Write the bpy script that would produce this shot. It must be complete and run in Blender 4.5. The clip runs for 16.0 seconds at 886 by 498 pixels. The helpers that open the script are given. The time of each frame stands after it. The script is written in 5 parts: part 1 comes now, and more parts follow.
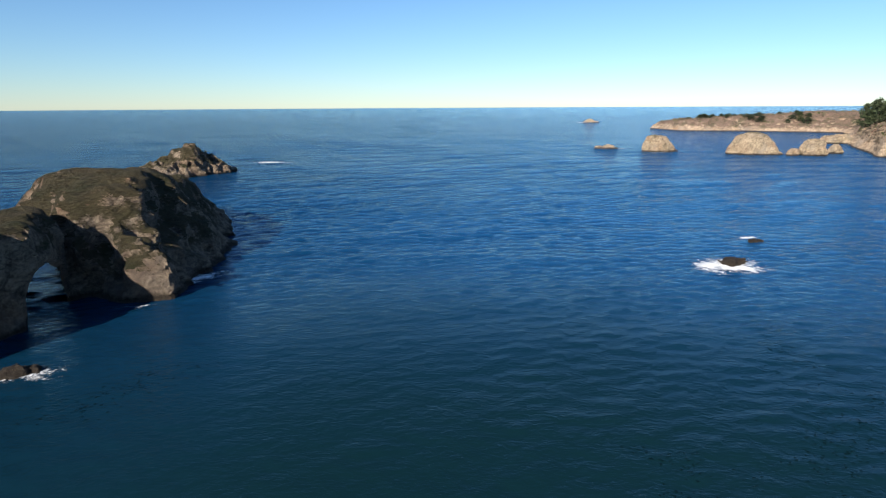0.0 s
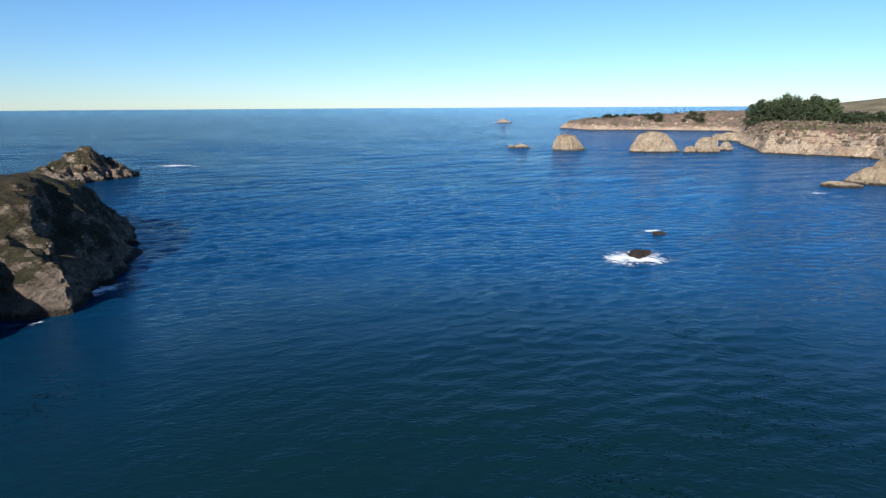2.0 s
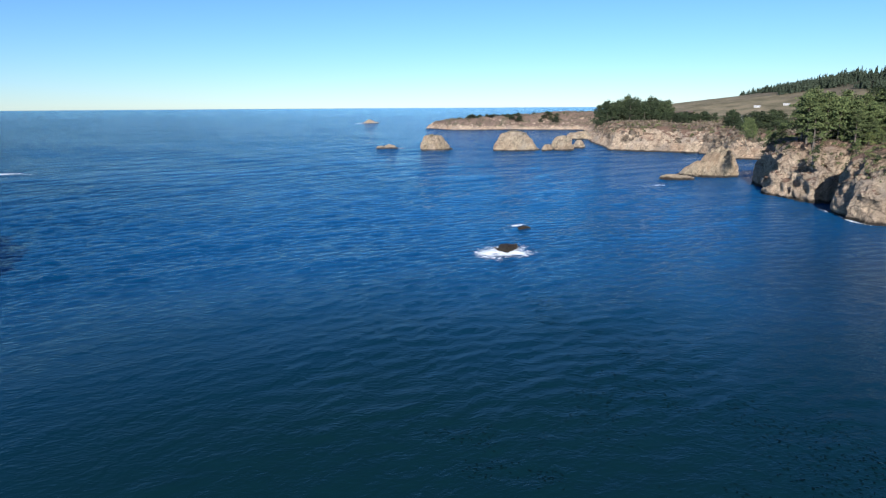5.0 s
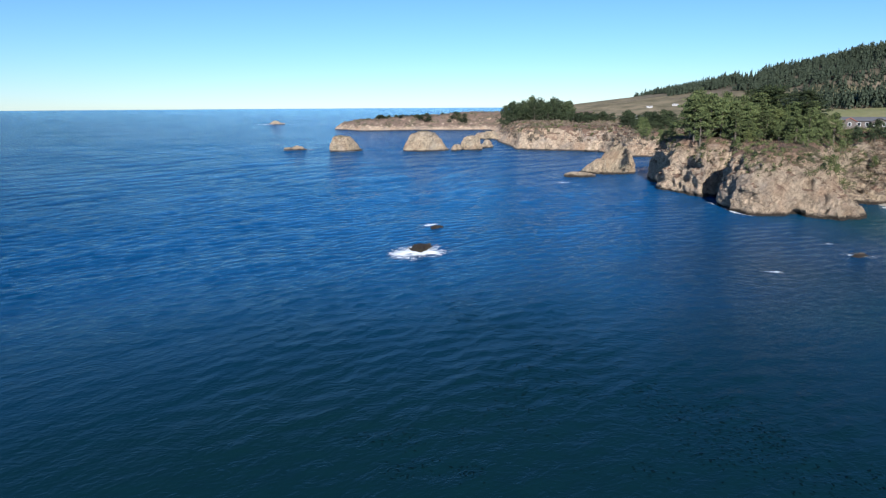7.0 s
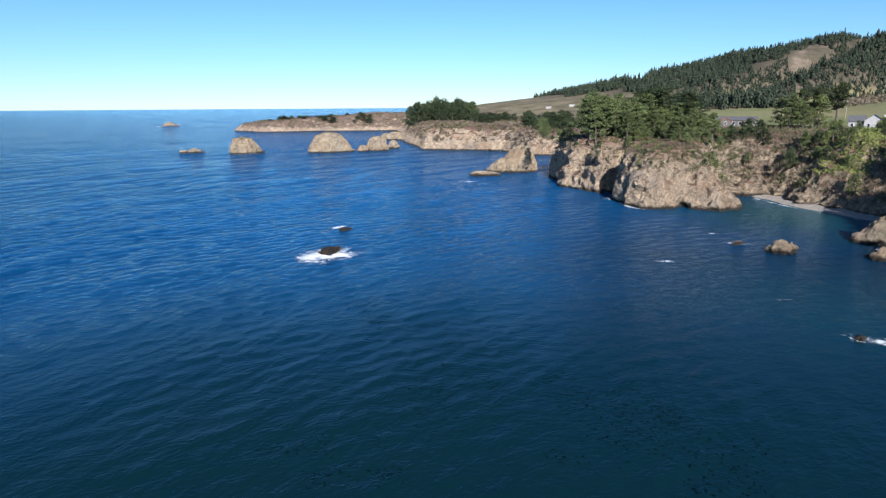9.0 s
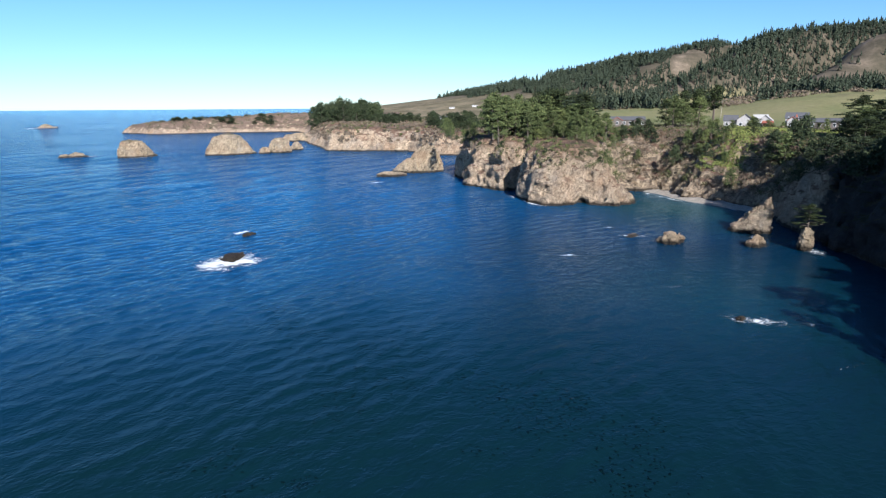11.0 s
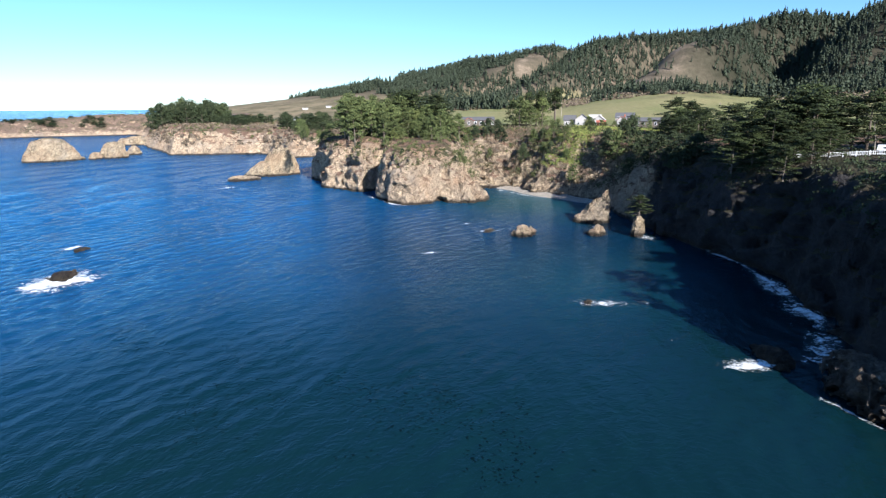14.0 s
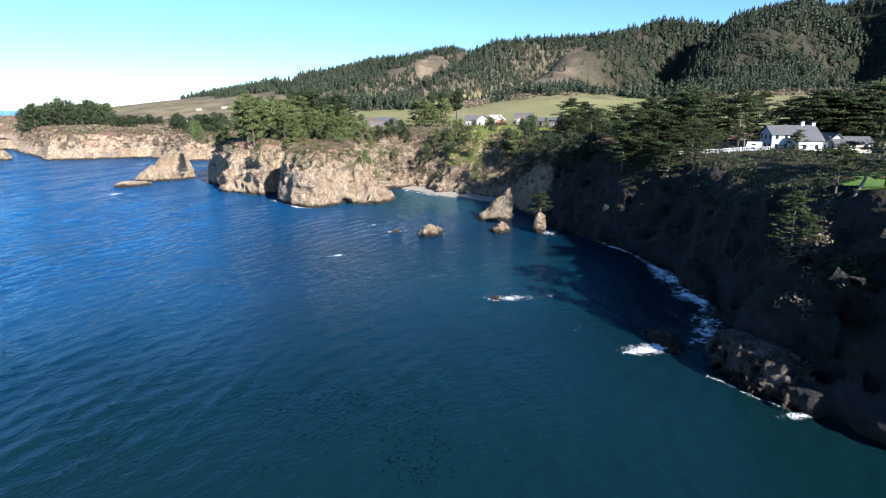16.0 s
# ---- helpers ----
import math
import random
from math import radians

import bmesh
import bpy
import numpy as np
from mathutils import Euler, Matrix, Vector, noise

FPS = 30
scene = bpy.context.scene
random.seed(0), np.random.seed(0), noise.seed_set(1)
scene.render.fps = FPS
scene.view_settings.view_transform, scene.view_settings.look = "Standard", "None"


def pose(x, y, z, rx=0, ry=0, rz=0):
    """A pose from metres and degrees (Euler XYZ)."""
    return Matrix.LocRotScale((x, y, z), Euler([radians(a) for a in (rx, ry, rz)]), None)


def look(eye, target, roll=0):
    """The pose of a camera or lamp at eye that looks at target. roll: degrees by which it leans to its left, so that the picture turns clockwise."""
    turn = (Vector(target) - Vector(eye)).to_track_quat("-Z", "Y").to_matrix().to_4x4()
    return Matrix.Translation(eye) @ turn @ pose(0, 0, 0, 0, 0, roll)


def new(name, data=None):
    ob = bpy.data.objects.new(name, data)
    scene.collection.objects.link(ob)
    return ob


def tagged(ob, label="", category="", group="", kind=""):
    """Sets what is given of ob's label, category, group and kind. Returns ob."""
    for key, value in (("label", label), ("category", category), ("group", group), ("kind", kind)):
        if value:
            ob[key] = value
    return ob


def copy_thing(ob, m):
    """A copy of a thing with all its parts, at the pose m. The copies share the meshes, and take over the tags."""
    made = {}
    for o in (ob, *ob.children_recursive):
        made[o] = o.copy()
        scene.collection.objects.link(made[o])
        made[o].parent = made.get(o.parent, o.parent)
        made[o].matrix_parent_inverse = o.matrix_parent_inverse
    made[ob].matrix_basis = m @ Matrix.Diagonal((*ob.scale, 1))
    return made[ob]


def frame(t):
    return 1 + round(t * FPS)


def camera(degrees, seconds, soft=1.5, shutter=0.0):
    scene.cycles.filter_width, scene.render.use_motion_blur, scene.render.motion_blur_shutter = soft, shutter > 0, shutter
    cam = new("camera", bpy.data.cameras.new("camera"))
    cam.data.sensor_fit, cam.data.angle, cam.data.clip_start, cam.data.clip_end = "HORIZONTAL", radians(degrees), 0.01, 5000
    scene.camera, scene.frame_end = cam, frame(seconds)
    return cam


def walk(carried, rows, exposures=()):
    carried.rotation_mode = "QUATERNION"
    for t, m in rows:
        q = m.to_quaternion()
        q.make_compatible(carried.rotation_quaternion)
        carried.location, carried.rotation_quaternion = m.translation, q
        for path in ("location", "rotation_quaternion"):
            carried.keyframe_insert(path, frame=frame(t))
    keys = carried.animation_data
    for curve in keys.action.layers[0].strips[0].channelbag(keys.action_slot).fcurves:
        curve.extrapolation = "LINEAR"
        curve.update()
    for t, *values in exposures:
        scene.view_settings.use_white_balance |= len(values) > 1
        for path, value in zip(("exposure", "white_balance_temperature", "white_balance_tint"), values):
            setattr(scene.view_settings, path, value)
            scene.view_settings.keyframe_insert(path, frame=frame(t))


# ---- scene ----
# ---- camera ----
cam = camera(73.2, 16.0, soft=1.2)
EYE = (0.0, 0.0, 38.0)
TURNS = [(0, 0.0), (0.5, 2.01), (1, 4.01), (1.5, 5.97), (2, 7.94), (2.5, 9.95), (3, 12.0), (3.5, 14.05), (4, 16.15),
         (6.5, 26.73), (7, 28.87), (7.5, 31.05), (8, 33.28), (8.5, 35.51), (9, 37.73), (11.5, 48.91), (12, 51.18),
         (12.5, 53.43), (13, 55.65), (13.5, 57.9), (14, 60.16), (14.5, 62.44), (15, 64.68), (15.5, 66.96), (16, 69.23)]
DIP = math.tan(radians(13.51))


def aim(turn):
    a = radians(turn)
    return look(EYE, (100 * math.sin(a), 100 * math.cos(a), EYE[2] - 100 * DIP), -0.33)


walk(cam, [(t, aim(turn)) for t, turn in TURNS], [(t, stops, warm, 11) for t, stops, warm in ((0, 1.25, 5700), (2, 1.18, 5280), (6, 1.14, 5080), (9, 1.17, 5080), (12.5, 1.47, 5120), (16, 1.82, 5220))])

# ---- light ----
SUN_AZ, SUN_EL = 212.0, 27.0          # degrees clockwise from +y, and above the horizon
world = bpy.data.worlds.new("world")
scene.world = world
world.use_nodes = True
wt = world.node_tree
sky = wt.nodes.new("ShaderNodeTexSky")
sky.sky_type = "NISHITA"
sky.sun_disc = False
sky.sun_elevation, sky.sun_rotation = radians(SUN_EL), radians(SUN_AZ)
sky.air_density, sky.dust_density, sky.ozone_density = 1.0, 0.0, 3.4
tone = wt.nodes.new("ShaderNodeMix")
tone.data_type, tone.blend_type = "RGBA", "MULTIPLY"
tone.inputs[0].default_value, tone.inputs[7].default_value = 1.0, (0.86, 0.965, 1.03, 1)
wt.links.new(sky.outputs[0], tone.inputs[6])
wt.links.new(tone.outputs[2], wt.nodes["Background"].inputs[0])
wt.nodes["Background"].inputs[1].default_value = 0.048
sun = bpy.data.lights.new("sun", "SUN")
sun.energy, sun.angle, sun.color = 5.0, radians(0.5), (1.0, 0.84, 0.64)
sa, se = radians(SUN_AZ), radians(SUN_EL)
new("sun", sun).matrix_world = look((100 * math.sin(sa) * math.cos(se), 100 * math.cos(sa) * math.cos(se), 100 * math.sin(se)), (0, 0, 0))


# ---- materials ----
class Nodes:
    """A small builder for node materials."""

    def __init__(self, name):
        self.mat = bpy.data.materials.new(name)
        self.mat.use_nodes = True
        self.nt = self.mat.node_tree
        self.bsdf = self.nt.nodes["Principled BSDF"]
        self.out = self.nt.nodes["Material Output"]
        self.geo = self.nt.nodes.new("ShaderNodeNewGeometry")
        self.pos = self.geo.outputs["Position"]

    def set(self, **kw):
        names = dict(color="Base Color", rough="Roughness", spec="Specular IOR Level", ior="IOR", metal="Metallic",
                     sheen="Sheen Weight", normal="Normal", trans="Transmission Weight", alpha="Alpha", sub="Subsurface Weight")
        for k, v in kw.items():
            self.feed(self.bsdf.inputs[names[k]], v)
        return self

    def feed(self, socket, v):
        if isinstance(v, bpy.types.NodeSocket):
            self.nt.links.new(v, socket)
        elif isinstance(v, tuple) and len(v) == 3 and len(socket.default_value) == 4:
            socket.default_value = (*v, 1)
        else:
            socket.default_value = v

    def node(self, kind):
        return self.nt.nodes.new(kind)

    def stretch(self, sx, sy, sz, turn=0.0):
        return self.tilt(sx, sy, sz, 0, 0, turn)

    def tilt(self, sx, sy, sz, rx, ry, rz):
        """Positions turned by those degrees, then stretched."""
        r, m = self.node("ShaderNodeMapping"), self.node("ShaderNodeMapping")
        r.inputs["Rotation"].default_value = (radians(rx), radians(ry), radians(rz))
        m.inputs["Scale"].default_value = (sx, sy, sz)
        self.nt.links.new(self.pos, r.inputs["Vector"])
        self.nt.links.new(r.outputs[0], m.inputs["Vector"])
        return m.outputs[0]

    def noise(self, scale, detail=4.0, rough=0.55, vec=None, warp=0.0):
        n = self.node("ShaderNodeTexNoise")
        n.inputs["Scale"].default_value, n.inputs["Detail"].default_value = scale, detail
        n.inputs["Roughness"].default_value, n.inputs["Distortion"].default_value = rough, warp
        self.nt.links.new(vec or self.pos, n.inputs["Vector"])
        return n.outputs["Fac"]

    def cells(self, scale, vec=None, feature="F1"):
        n = self.node("ShaderNodeTexVoronoi")
        n.feature = feature
        n.inputs["Scale"].default_value = scale
        self.nt.links.new(vec or self.pos, n.inputs["Vector"])
        return n.outputs["Distance"]

    def ramp(self, fac, *stops):
        r = self.node("ShaderNodeValToRGB")
        e = r.color_ramp.elements
        while len(e) < len(stops):
            e.new(0.5)
        for el, (p, c) in zip(e, stops):
            el.position = p
            el.color = (*c, 1) if isinstance(c, tuple) else (c, c, c, 1)
        self.nt.links.new(fac, r.inputs[0])
        return r.outputs[0]

    def mix(self, fac, a, b, mode="MIX"):
        m = self.node("ShaderNodeMix")
        m.data_type, m.blend_type = "RGBA", mode
        self.feed(m.inputs[0], fac)
        self.feed(m.inputs[6], a)
        self.feed(m.inputs[7], b)
        return m.outputs[2]

    def math(self, op, a, b=0.0):
        m = self.node("ShaderNodeMath")
        m.operation = op
        self.feed(m.inputs[0], a)
        self.feed(m.inputs[1], b)
        return m.outputs[0]

    def bump(self, height, strength=1.0, dist=1.0, normal=None):
        b = self.node("ShaderNodeBump")
        b.inputs["Strength"].default_value, b.inputs["Distance"].default_value = strength, dist
        self.nt.links.new(height, b.inputs["Height"])
        if normal:
            self.nt.links.new(normal, b.inputs["Normal"])
        return b.outputs[0]

    def up(self):
        s = self.node("ShaderNodeSeparateXYZ")
        self.nt.links.new(self.geo.outputs["Normal"], s.inputs[0])
        return s.outputs[2]

    def axis(self, n):
        s = self.node("ShaderNodeSeparateXYZ")
        self.nt.links.new(self.pos, s.inputs[0])
        return s.outputs[n]

    def random(self):
        return self.node("ShaderNodeObjectInfo").outputs["Random"]

    def island(self):
        return self.geo.outputs["Random Per Island"]


def land_material(name, rock_light, rock_mid, rock_dark, green, brown, flat=0.72, shade_tone=None):
    """Weathered cliff rock on steep faces, scrub and grass on the gentler ones, a wet band at the tide."""
    m = Nodes(name)
    strata = m.noise(0.30, 11, 0.72, m.stretch(1, 1, 1.7), 0.8)
    patches = m.noise(0.045, 4, 0.6)
    grain = m.noise(1.1, 10, 0.78)
    # beds dipping steeply inland, each of its own tone, with dark partings
    bed = m.noise(0.50, 9, 0.72, m.tilt(0.3, 0.6, 1.4, 42, 38, 20), 0.9)
    rock = m.ramp(strata, (0.33, rock_dark), (0.47, rock_mid), (0.60, rock_light))
    rock = m.mix(m.ramp(patches, (0.35, 0.0), (0.65, 0.75)), rock, m.ramp(grain, (0.34, rock_dark), (0.44, rock_mid), (0.58, rock_light)))
    # dark joints, leaning with the bedding
    crack = m.ramp(m.cells(0.22, m.stretch(1, 0.55, 1.1, 35), "DISTANCE_TO_EDGE"), (0.0, 0.25), (0.07, 1.0))
    rock = m.mix(m.ramp(m.noise(0.08, 4, 0.6), (0.45, 0.0), (0.62, 0.7)), rock, crack, "MULTIPLY")
    rock = m.mix(0.6, rock, m.ramp(bed, (0.36, 0.30), (0.45, 1.0), (0.62, 1.45)), "MULTIPLY")
    streak = m.ramp(m.noise(0.22, 8, 0.7, m.stretch(1, 1, 0.35), 0.5), (0.36, 0.4), (0.48, 1.05))
    rock = m.mix(0.55, rock, streak, "MULTIPLY")
    blotch = m.ramp(m.noise(0.06, 6, 0.65), (0.34, 0.6), (0.50, 1.1))
    rock = m.mix(0.5, rock, blotch, "MULTIPLY")
    soil = 0.0 if rock_light[0] < 0.3 else m.ramp(m.math("DIVIDE", m.math("ADD", m.axis(2), m.math("MULTIPLY", m.noise(0.15, 6, 0.7), 14.0)), 40.0), (0.58, 0.0), (0.74, 0.7))
    rock = m.mix(soil, rock, m.ramp(grain, (0.35, (0.17, 0.10, 0.065)), (0.65, (0.42, 0.27, 0.165))))
    rust = m.ramp(m.noise(0.07, 5, 0.65), (0.5, 0.0), (0.68, 0.5))
    rock = m.mix(rust, rock, (rock_light[0] * 0.72, rock_light[1] * 0.54, rock_light[2] * 0.44))
    grey = m.ramp(m.noise(0.055, 5, 0.6, m.stretch(1.3, 1, 1.2, 60)), (0.52, 0.0), (0.66, 0.6))
    rock = m.mix(grey, rock, (rock_mid[0] * 0.82, rock_mid[1] * 0.92, rock_mid[2] * 1.12))
    if shade_tone:
        # shade painted into the southern bluff: its rock turns dark blue-grey
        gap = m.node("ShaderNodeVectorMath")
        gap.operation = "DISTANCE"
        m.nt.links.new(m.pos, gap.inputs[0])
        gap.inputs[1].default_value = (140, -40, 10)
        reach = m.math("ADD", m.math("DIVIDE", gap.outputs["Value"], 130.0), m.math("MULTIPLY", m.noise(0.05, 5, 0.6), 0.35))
        bluff_shade = m.ramp(reach, (0.98, 1.0), (1.12, 0.0))
        rock = m.mix(bluff_shade, rock, m.ramp(strata, (0.3, tuple(v * 0.45 for v in shade_tone)), (0.7, shade_tone)))
        # brown crumbling earth above the cove
        gap = m.node("ShaderNodeVectorMath")
        gap.operation = "DISTANCE"
        m.nt.links.new(m.pos, gap.inputs[0])
        gap.inputs[1].default_value = (272, 92, 14)
        reach = m.math("ADD", m.math("DIVIDE", gap.outputs["Value"], 70.0), m.math("MULTIPLY", m.math("SUBTRACT", m.noise(0.08, 6, 0.65), 0.5), 1.1))
        rock = m.mix(m.ramp(reach, (0.6, 0.85), (1.0, 0.0)), rock, m.ramp(m.noise(0.35, 8, 0.7, m.stretch(0.5, 1.6, 1.4, 30), 0.6), (0.38, (0.07, 0.058, 0.045)), (0.48, (0.28, 0.22, 0.155)), (0.60, (0.58, 0.46, 0.31))))
    tide = m.math("ADD", m.axis(2), m.math("MULTIPLY", m.noise(0.35, 6, 0.7), -2.7))
    rock = m.mix(m.ramp(m.math("ADD", m.math("MULTIPLY", tide, 0.4), 0.5), (0.25, 0.0), (0.6, 1.0)), m.ramp(grain, (0.4, (0.028, 0.023, 0.017)), (0.65, (0.085, 0.066, 0.046))), rock)
    veg_noise = m.noise(0.12, 5, 0.6)
    veg = m.mix(m.ramp(veg_noise, (0.32, 0.0), (0.52, 1.0)), green, brown)
    veg = m.mix(0.6, veg, m.ramp(m.noise(0.9, 4, 0.7), (0.25, 0.25), (0.75, 1.3)), "MULTIPLY")
    if shade_tone:
        # the same painted shade darkens the bluff's scrub to olive
        veg = m.mix(bluff_shade, veg, m.ramp(veg_noise, (0.35, (0.03, 0.034, 0.014)), (0.62, (0.075, 0.062, 0.036))))
    steep = m.math("ADD", m.up(), m.math("MULTIPLY", m.math("SUBTRACT", m.noise(0.25, 5, 0.65), 0.5), 0.9))
    cover = m.ramp(steep, (flat - 0.1, 0.0), (flat + 0.1, 1.0))
    cover = m.math("MULTIPLY", cover, m.ramp(m.math("DIVIDE", m.math("ADD", m.axis(2), m.math("MULTIPLY", m.noise(0.2, 5, 0.7), 14.0)), 20.0), (0.55, 0.0), (0.7, 1.0)))
    m.set(color=m.mix(cover, rock, veg), rough=0.92, spec=0.2)
    h = m.math("ADD", m.math("MULTIPLY", strata, 1.0), m.math("MULTIPLY", grain, 1.0))
    h = m.math("ADD", h, m.math("MULTIPLY", bed, 1.3))
    h = m.math("ADD", h, m.math("MULTIPLY", m.cells(0.5, m.tilt(0.5, 1, 1.5, 42, 38, 20)), 0.45))
    m.set(normal=m.bump(h, 1.0, 3.0))
    return m.mat


GREEN, BROWN = (0.095, 0.10, 0.042), (0.27, 0.17, 0.115)
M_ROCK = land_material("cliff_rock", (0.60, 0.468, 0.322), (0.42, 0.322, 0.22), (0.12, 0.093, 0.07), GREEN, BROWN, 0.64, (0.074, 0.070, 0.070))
M_NORTH = land_material("north_rock", (0.58, 0.45, 0.31), (0.38, 0.285, 0.195), (0.14, 0.105, 0.075), (0.13, 0.12, 0.065), (0.25, 0.175, 0.13), 0.62)
M_STACK = land_material("sea_rock", (0.54, 0.435, 0.29), (0.38, 0.295, 0.195), (0.125, 0.096, 0.066), (0.12, 0.12, 0.045), (0.27, 0.21, 0.115), 0.85)
M_WET = land_material("wet_rock", (0.10, 0.08, 0.06), (0.038, 0.032, 0.027), (0.012, 0.011, 0.010), (0.03, 0.035, 0.015), (0.06, 0.05, 0.03), 1.3)
M_BOULDER = land_material("boulder_rock", (0.26, 0.222, 0.178), (0.10, 0.084, 0.067), (0.018, 0.016, 0.014), (0.05, 0.05, 0.02), (0.08, 0.06, 0.04), 1.3)
M_DARK = land_material("dark_rock", (0.40, 0.322, 0.228), (0.145, 0.113, 0.082), (0.03, 0.025, 0.02), (0.040, 0.042, 0.016), (0.075, 0.062, 0.030), 0.5)


def water_material():
    m = Nodes("sea_water")
    offshore, bay, teal = (0.0020, 0.020, 0.052), (0.010, 0.064, 0.170), (0.0026, 0.0125, 0.0150)
    # sky sheen put into body colour and mirror strength: brighter landward, darker seaward
    reach = m.math("ADD", m.math("MULTIPLY", m.math("ABSOLUTE", m.axis(1)), 0.9), 250.0)
    side = m.math("ADD", m.math("DIVIDE", m.axis(0), reach), m.math("MULTIPLY", m.noise(0.01, 3, 0.5), 0.35))
    sky_gain = m.ramp(m.math("ADD", side, 0.3), (0.42, 0.80), (0.78, 1.0))
    side = m.ramp(m.math("ADD", side, 0.5), (0.42, 0.0), (1.0, 1.0))
    col = m.mix(side, offshore, bay)
    shoal = m.node("ShaderNodeVectorMath")
    shoal.operation = "DISTANCE"
    m.nt.links.new(m.pos, shoal.inputs[0])
    shoal.inputs[1].default_value = (70, -10, 0)
    near = m.math("ADD", m.math("DIVIDE", shoal.outputs["Value"], 300.0), m.math("MULTIPLY", m.noise(0.02, 3, 0.5), 0.35))
    # weak sky sheen painted as darker near water; sandy shallows in the cove
    deep = m.math("ADD", m.math("DIVIDE", m.axis(1), 500.0), m.math("MULTIPLY", m.noise(0.012, 3, 0.5), 0.25))
    col = m.mix(m.ramp(deep, (0.16, 1.0), (0.50, 0.0)), col, (0.0024, 0.0155, 0.0300))
    col = m.mix(m.ramp(near, (0.25, 1.0), (0.62, 0.0)), col, teal)
    sand = m.node("ShaderNodeVectorMath")
    sand.operation = "DISTANCE"
    m.nt.links.new(m.pos, sand.inputs[0])
    sand.inputs[1].default_value = (225, 88, 0)
    flat = m.math("ADD", m.math("DIVIDE", sand.outputs["Value"], 75.0), m.math("MULTIPLY", m.noise(0.05, 4, 0.6), 0.6))
    col = m.mix(m.ramp(flat, (0.35, 1.0), (1.1, 0.0)), col, (0.009, 0.045, 0.05))
    bar = m.node("ShaderNodeVectorMath")
    bar.operation = "DISTANCE"
    m.nt.links.new(m.pos, bar.inputs[0])
    bar.inputs[1].default_value = (128, 38, 0)
    flat = m.math("ADD", m.math("DIVIDE", bar.outputs["Value"], 55.0), m.math("MULTIPLY", m.noise(0.04, 4, 0.6), 0.6))
    col = m.mix(m.ramp(flat, (0.3, 0.8), (1.1, 0.0)), col, (0.0050, 0.0290, 0.0380))
    lee = m.node("ShaderNodeVectorMath")
    lee.operation = "DISTANCE"
    m.nt.links.new(m.pos, lee.inputs[0])
    lee.inputs[1].default_value = (10, 35, 0)
    col = m.mix(m.ramp(m.math("ADD", m.math("DIVIDE", lee.outputs["Value"], 300.0), m.math("MULTIPLY", m.noise(0.03, 3, 0.5), 0.12)), (0.16, 1.0), (0.40, 0.0)), col, (0.0034, 0.0155, 0.0195))
    lee = m.ramp(m.math("DIVIDE", lee.outputs["Value"], 300.0), (0.18, 0.30), (0.65, 1.0))
    calm = m.math("MULTIPLY", lee, m.ramp(m.noise(0.008, 3, 0.5, m.stretch(1, 1.6, 1, 20)), (0.35, 0.7), (0.65, 1.1)))
    calm = m.math("MULTIPLY", calm, m.ramp(near, (0.35, 0.65), (0.8, 1.0)))

    chop = m.noise(0.42, 3, 0.55, m.stretch(0.8, 1.3, 1, -15))
    ripple = m.noise(1.3, 4, 0.62, m.stretch(0.85, 1.2, 1, 8))
    h = m.math("MULTIPLY", m.math("ADD", m.math("MULTIPLY", chop, 0.60), m.math("MULTIPLY", ripple, 0.50)), calm)
    waves = m.bump(h, 1.0, 1.0)
    body, gloss, fres, both = (m.node(k) for k in ("ShaderNodeBsdfDiffuse", "ShaderNodeBsdfGlossy", "ShaderNodeFresnel", "ShaderNodeMixShader"))
    m.feed(body.inputs["Color"], col)
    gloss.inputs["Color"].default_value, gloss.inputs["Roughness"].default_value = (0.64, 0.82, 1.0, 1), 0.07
    fres.inputs["IOR"].default_value = 1.333
    for n in (gloss, fres):
        m.nt.links.new(waves, n.inputs["Normal"])
    m.nt.links.new(m.math("MULTIPLY", sky_gain, m.math("MULTIPLY", m.math("POWER", fres.outputs[0], 1.2), 1.12)), both.inputs[0])
    m.nt.links.new(body.outputs[0], both.inputs[1])
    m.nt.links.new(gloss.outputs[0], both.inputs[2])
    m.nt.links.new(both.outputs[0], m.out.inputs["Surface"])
    return m.mat


M_WATER = water_material()


def plain(name, c, rough=0.8, var=0.25, scale=2.0, per=False):
    m = Nodes(name)
    a, b = tuple(v * (1 - var) for v in c), tuple(min(1, v * (1 + var)) for v in c)
    col = m.ramp(m.noise(scale, 4, 0.6), (0.3, a), (0.7, b))
    if per:
        col = m.mix(0.5, col, m.ramp(m.island(), (0.0, 0.45), (1.0, 1.5)), "MULTIPLY")
    m.set(color=col, rough=rough, spec=0.25)
    return m.mat


def leaf_material(name, dark, light):
    m = Nodes(name)
    col = m.ramp(m.island(), (0.0, dark), (1.0, light))
    col = m.mix(0.5, col, m.ramp(m.random(), (0.0, 0.6), (1.0, 1.5)), "MULTIPLY")
    col = m.mix(0.5, col, m.ramp(m.noise(0.5, 3), (0.3, 0.5), (0.7, 1.4)), "MULTIPLY")
    col = m.mix(m.ramp(m.random(), (0.85, 0.0), (1.0, 0.30)), col, tuple(min(1, 1.25 * v) for v in (light[0] * 1.15, light[1], light[2] * 0.7)))
    m.set(color=col, rough=0.75, spec=0.2)
    return m.mat


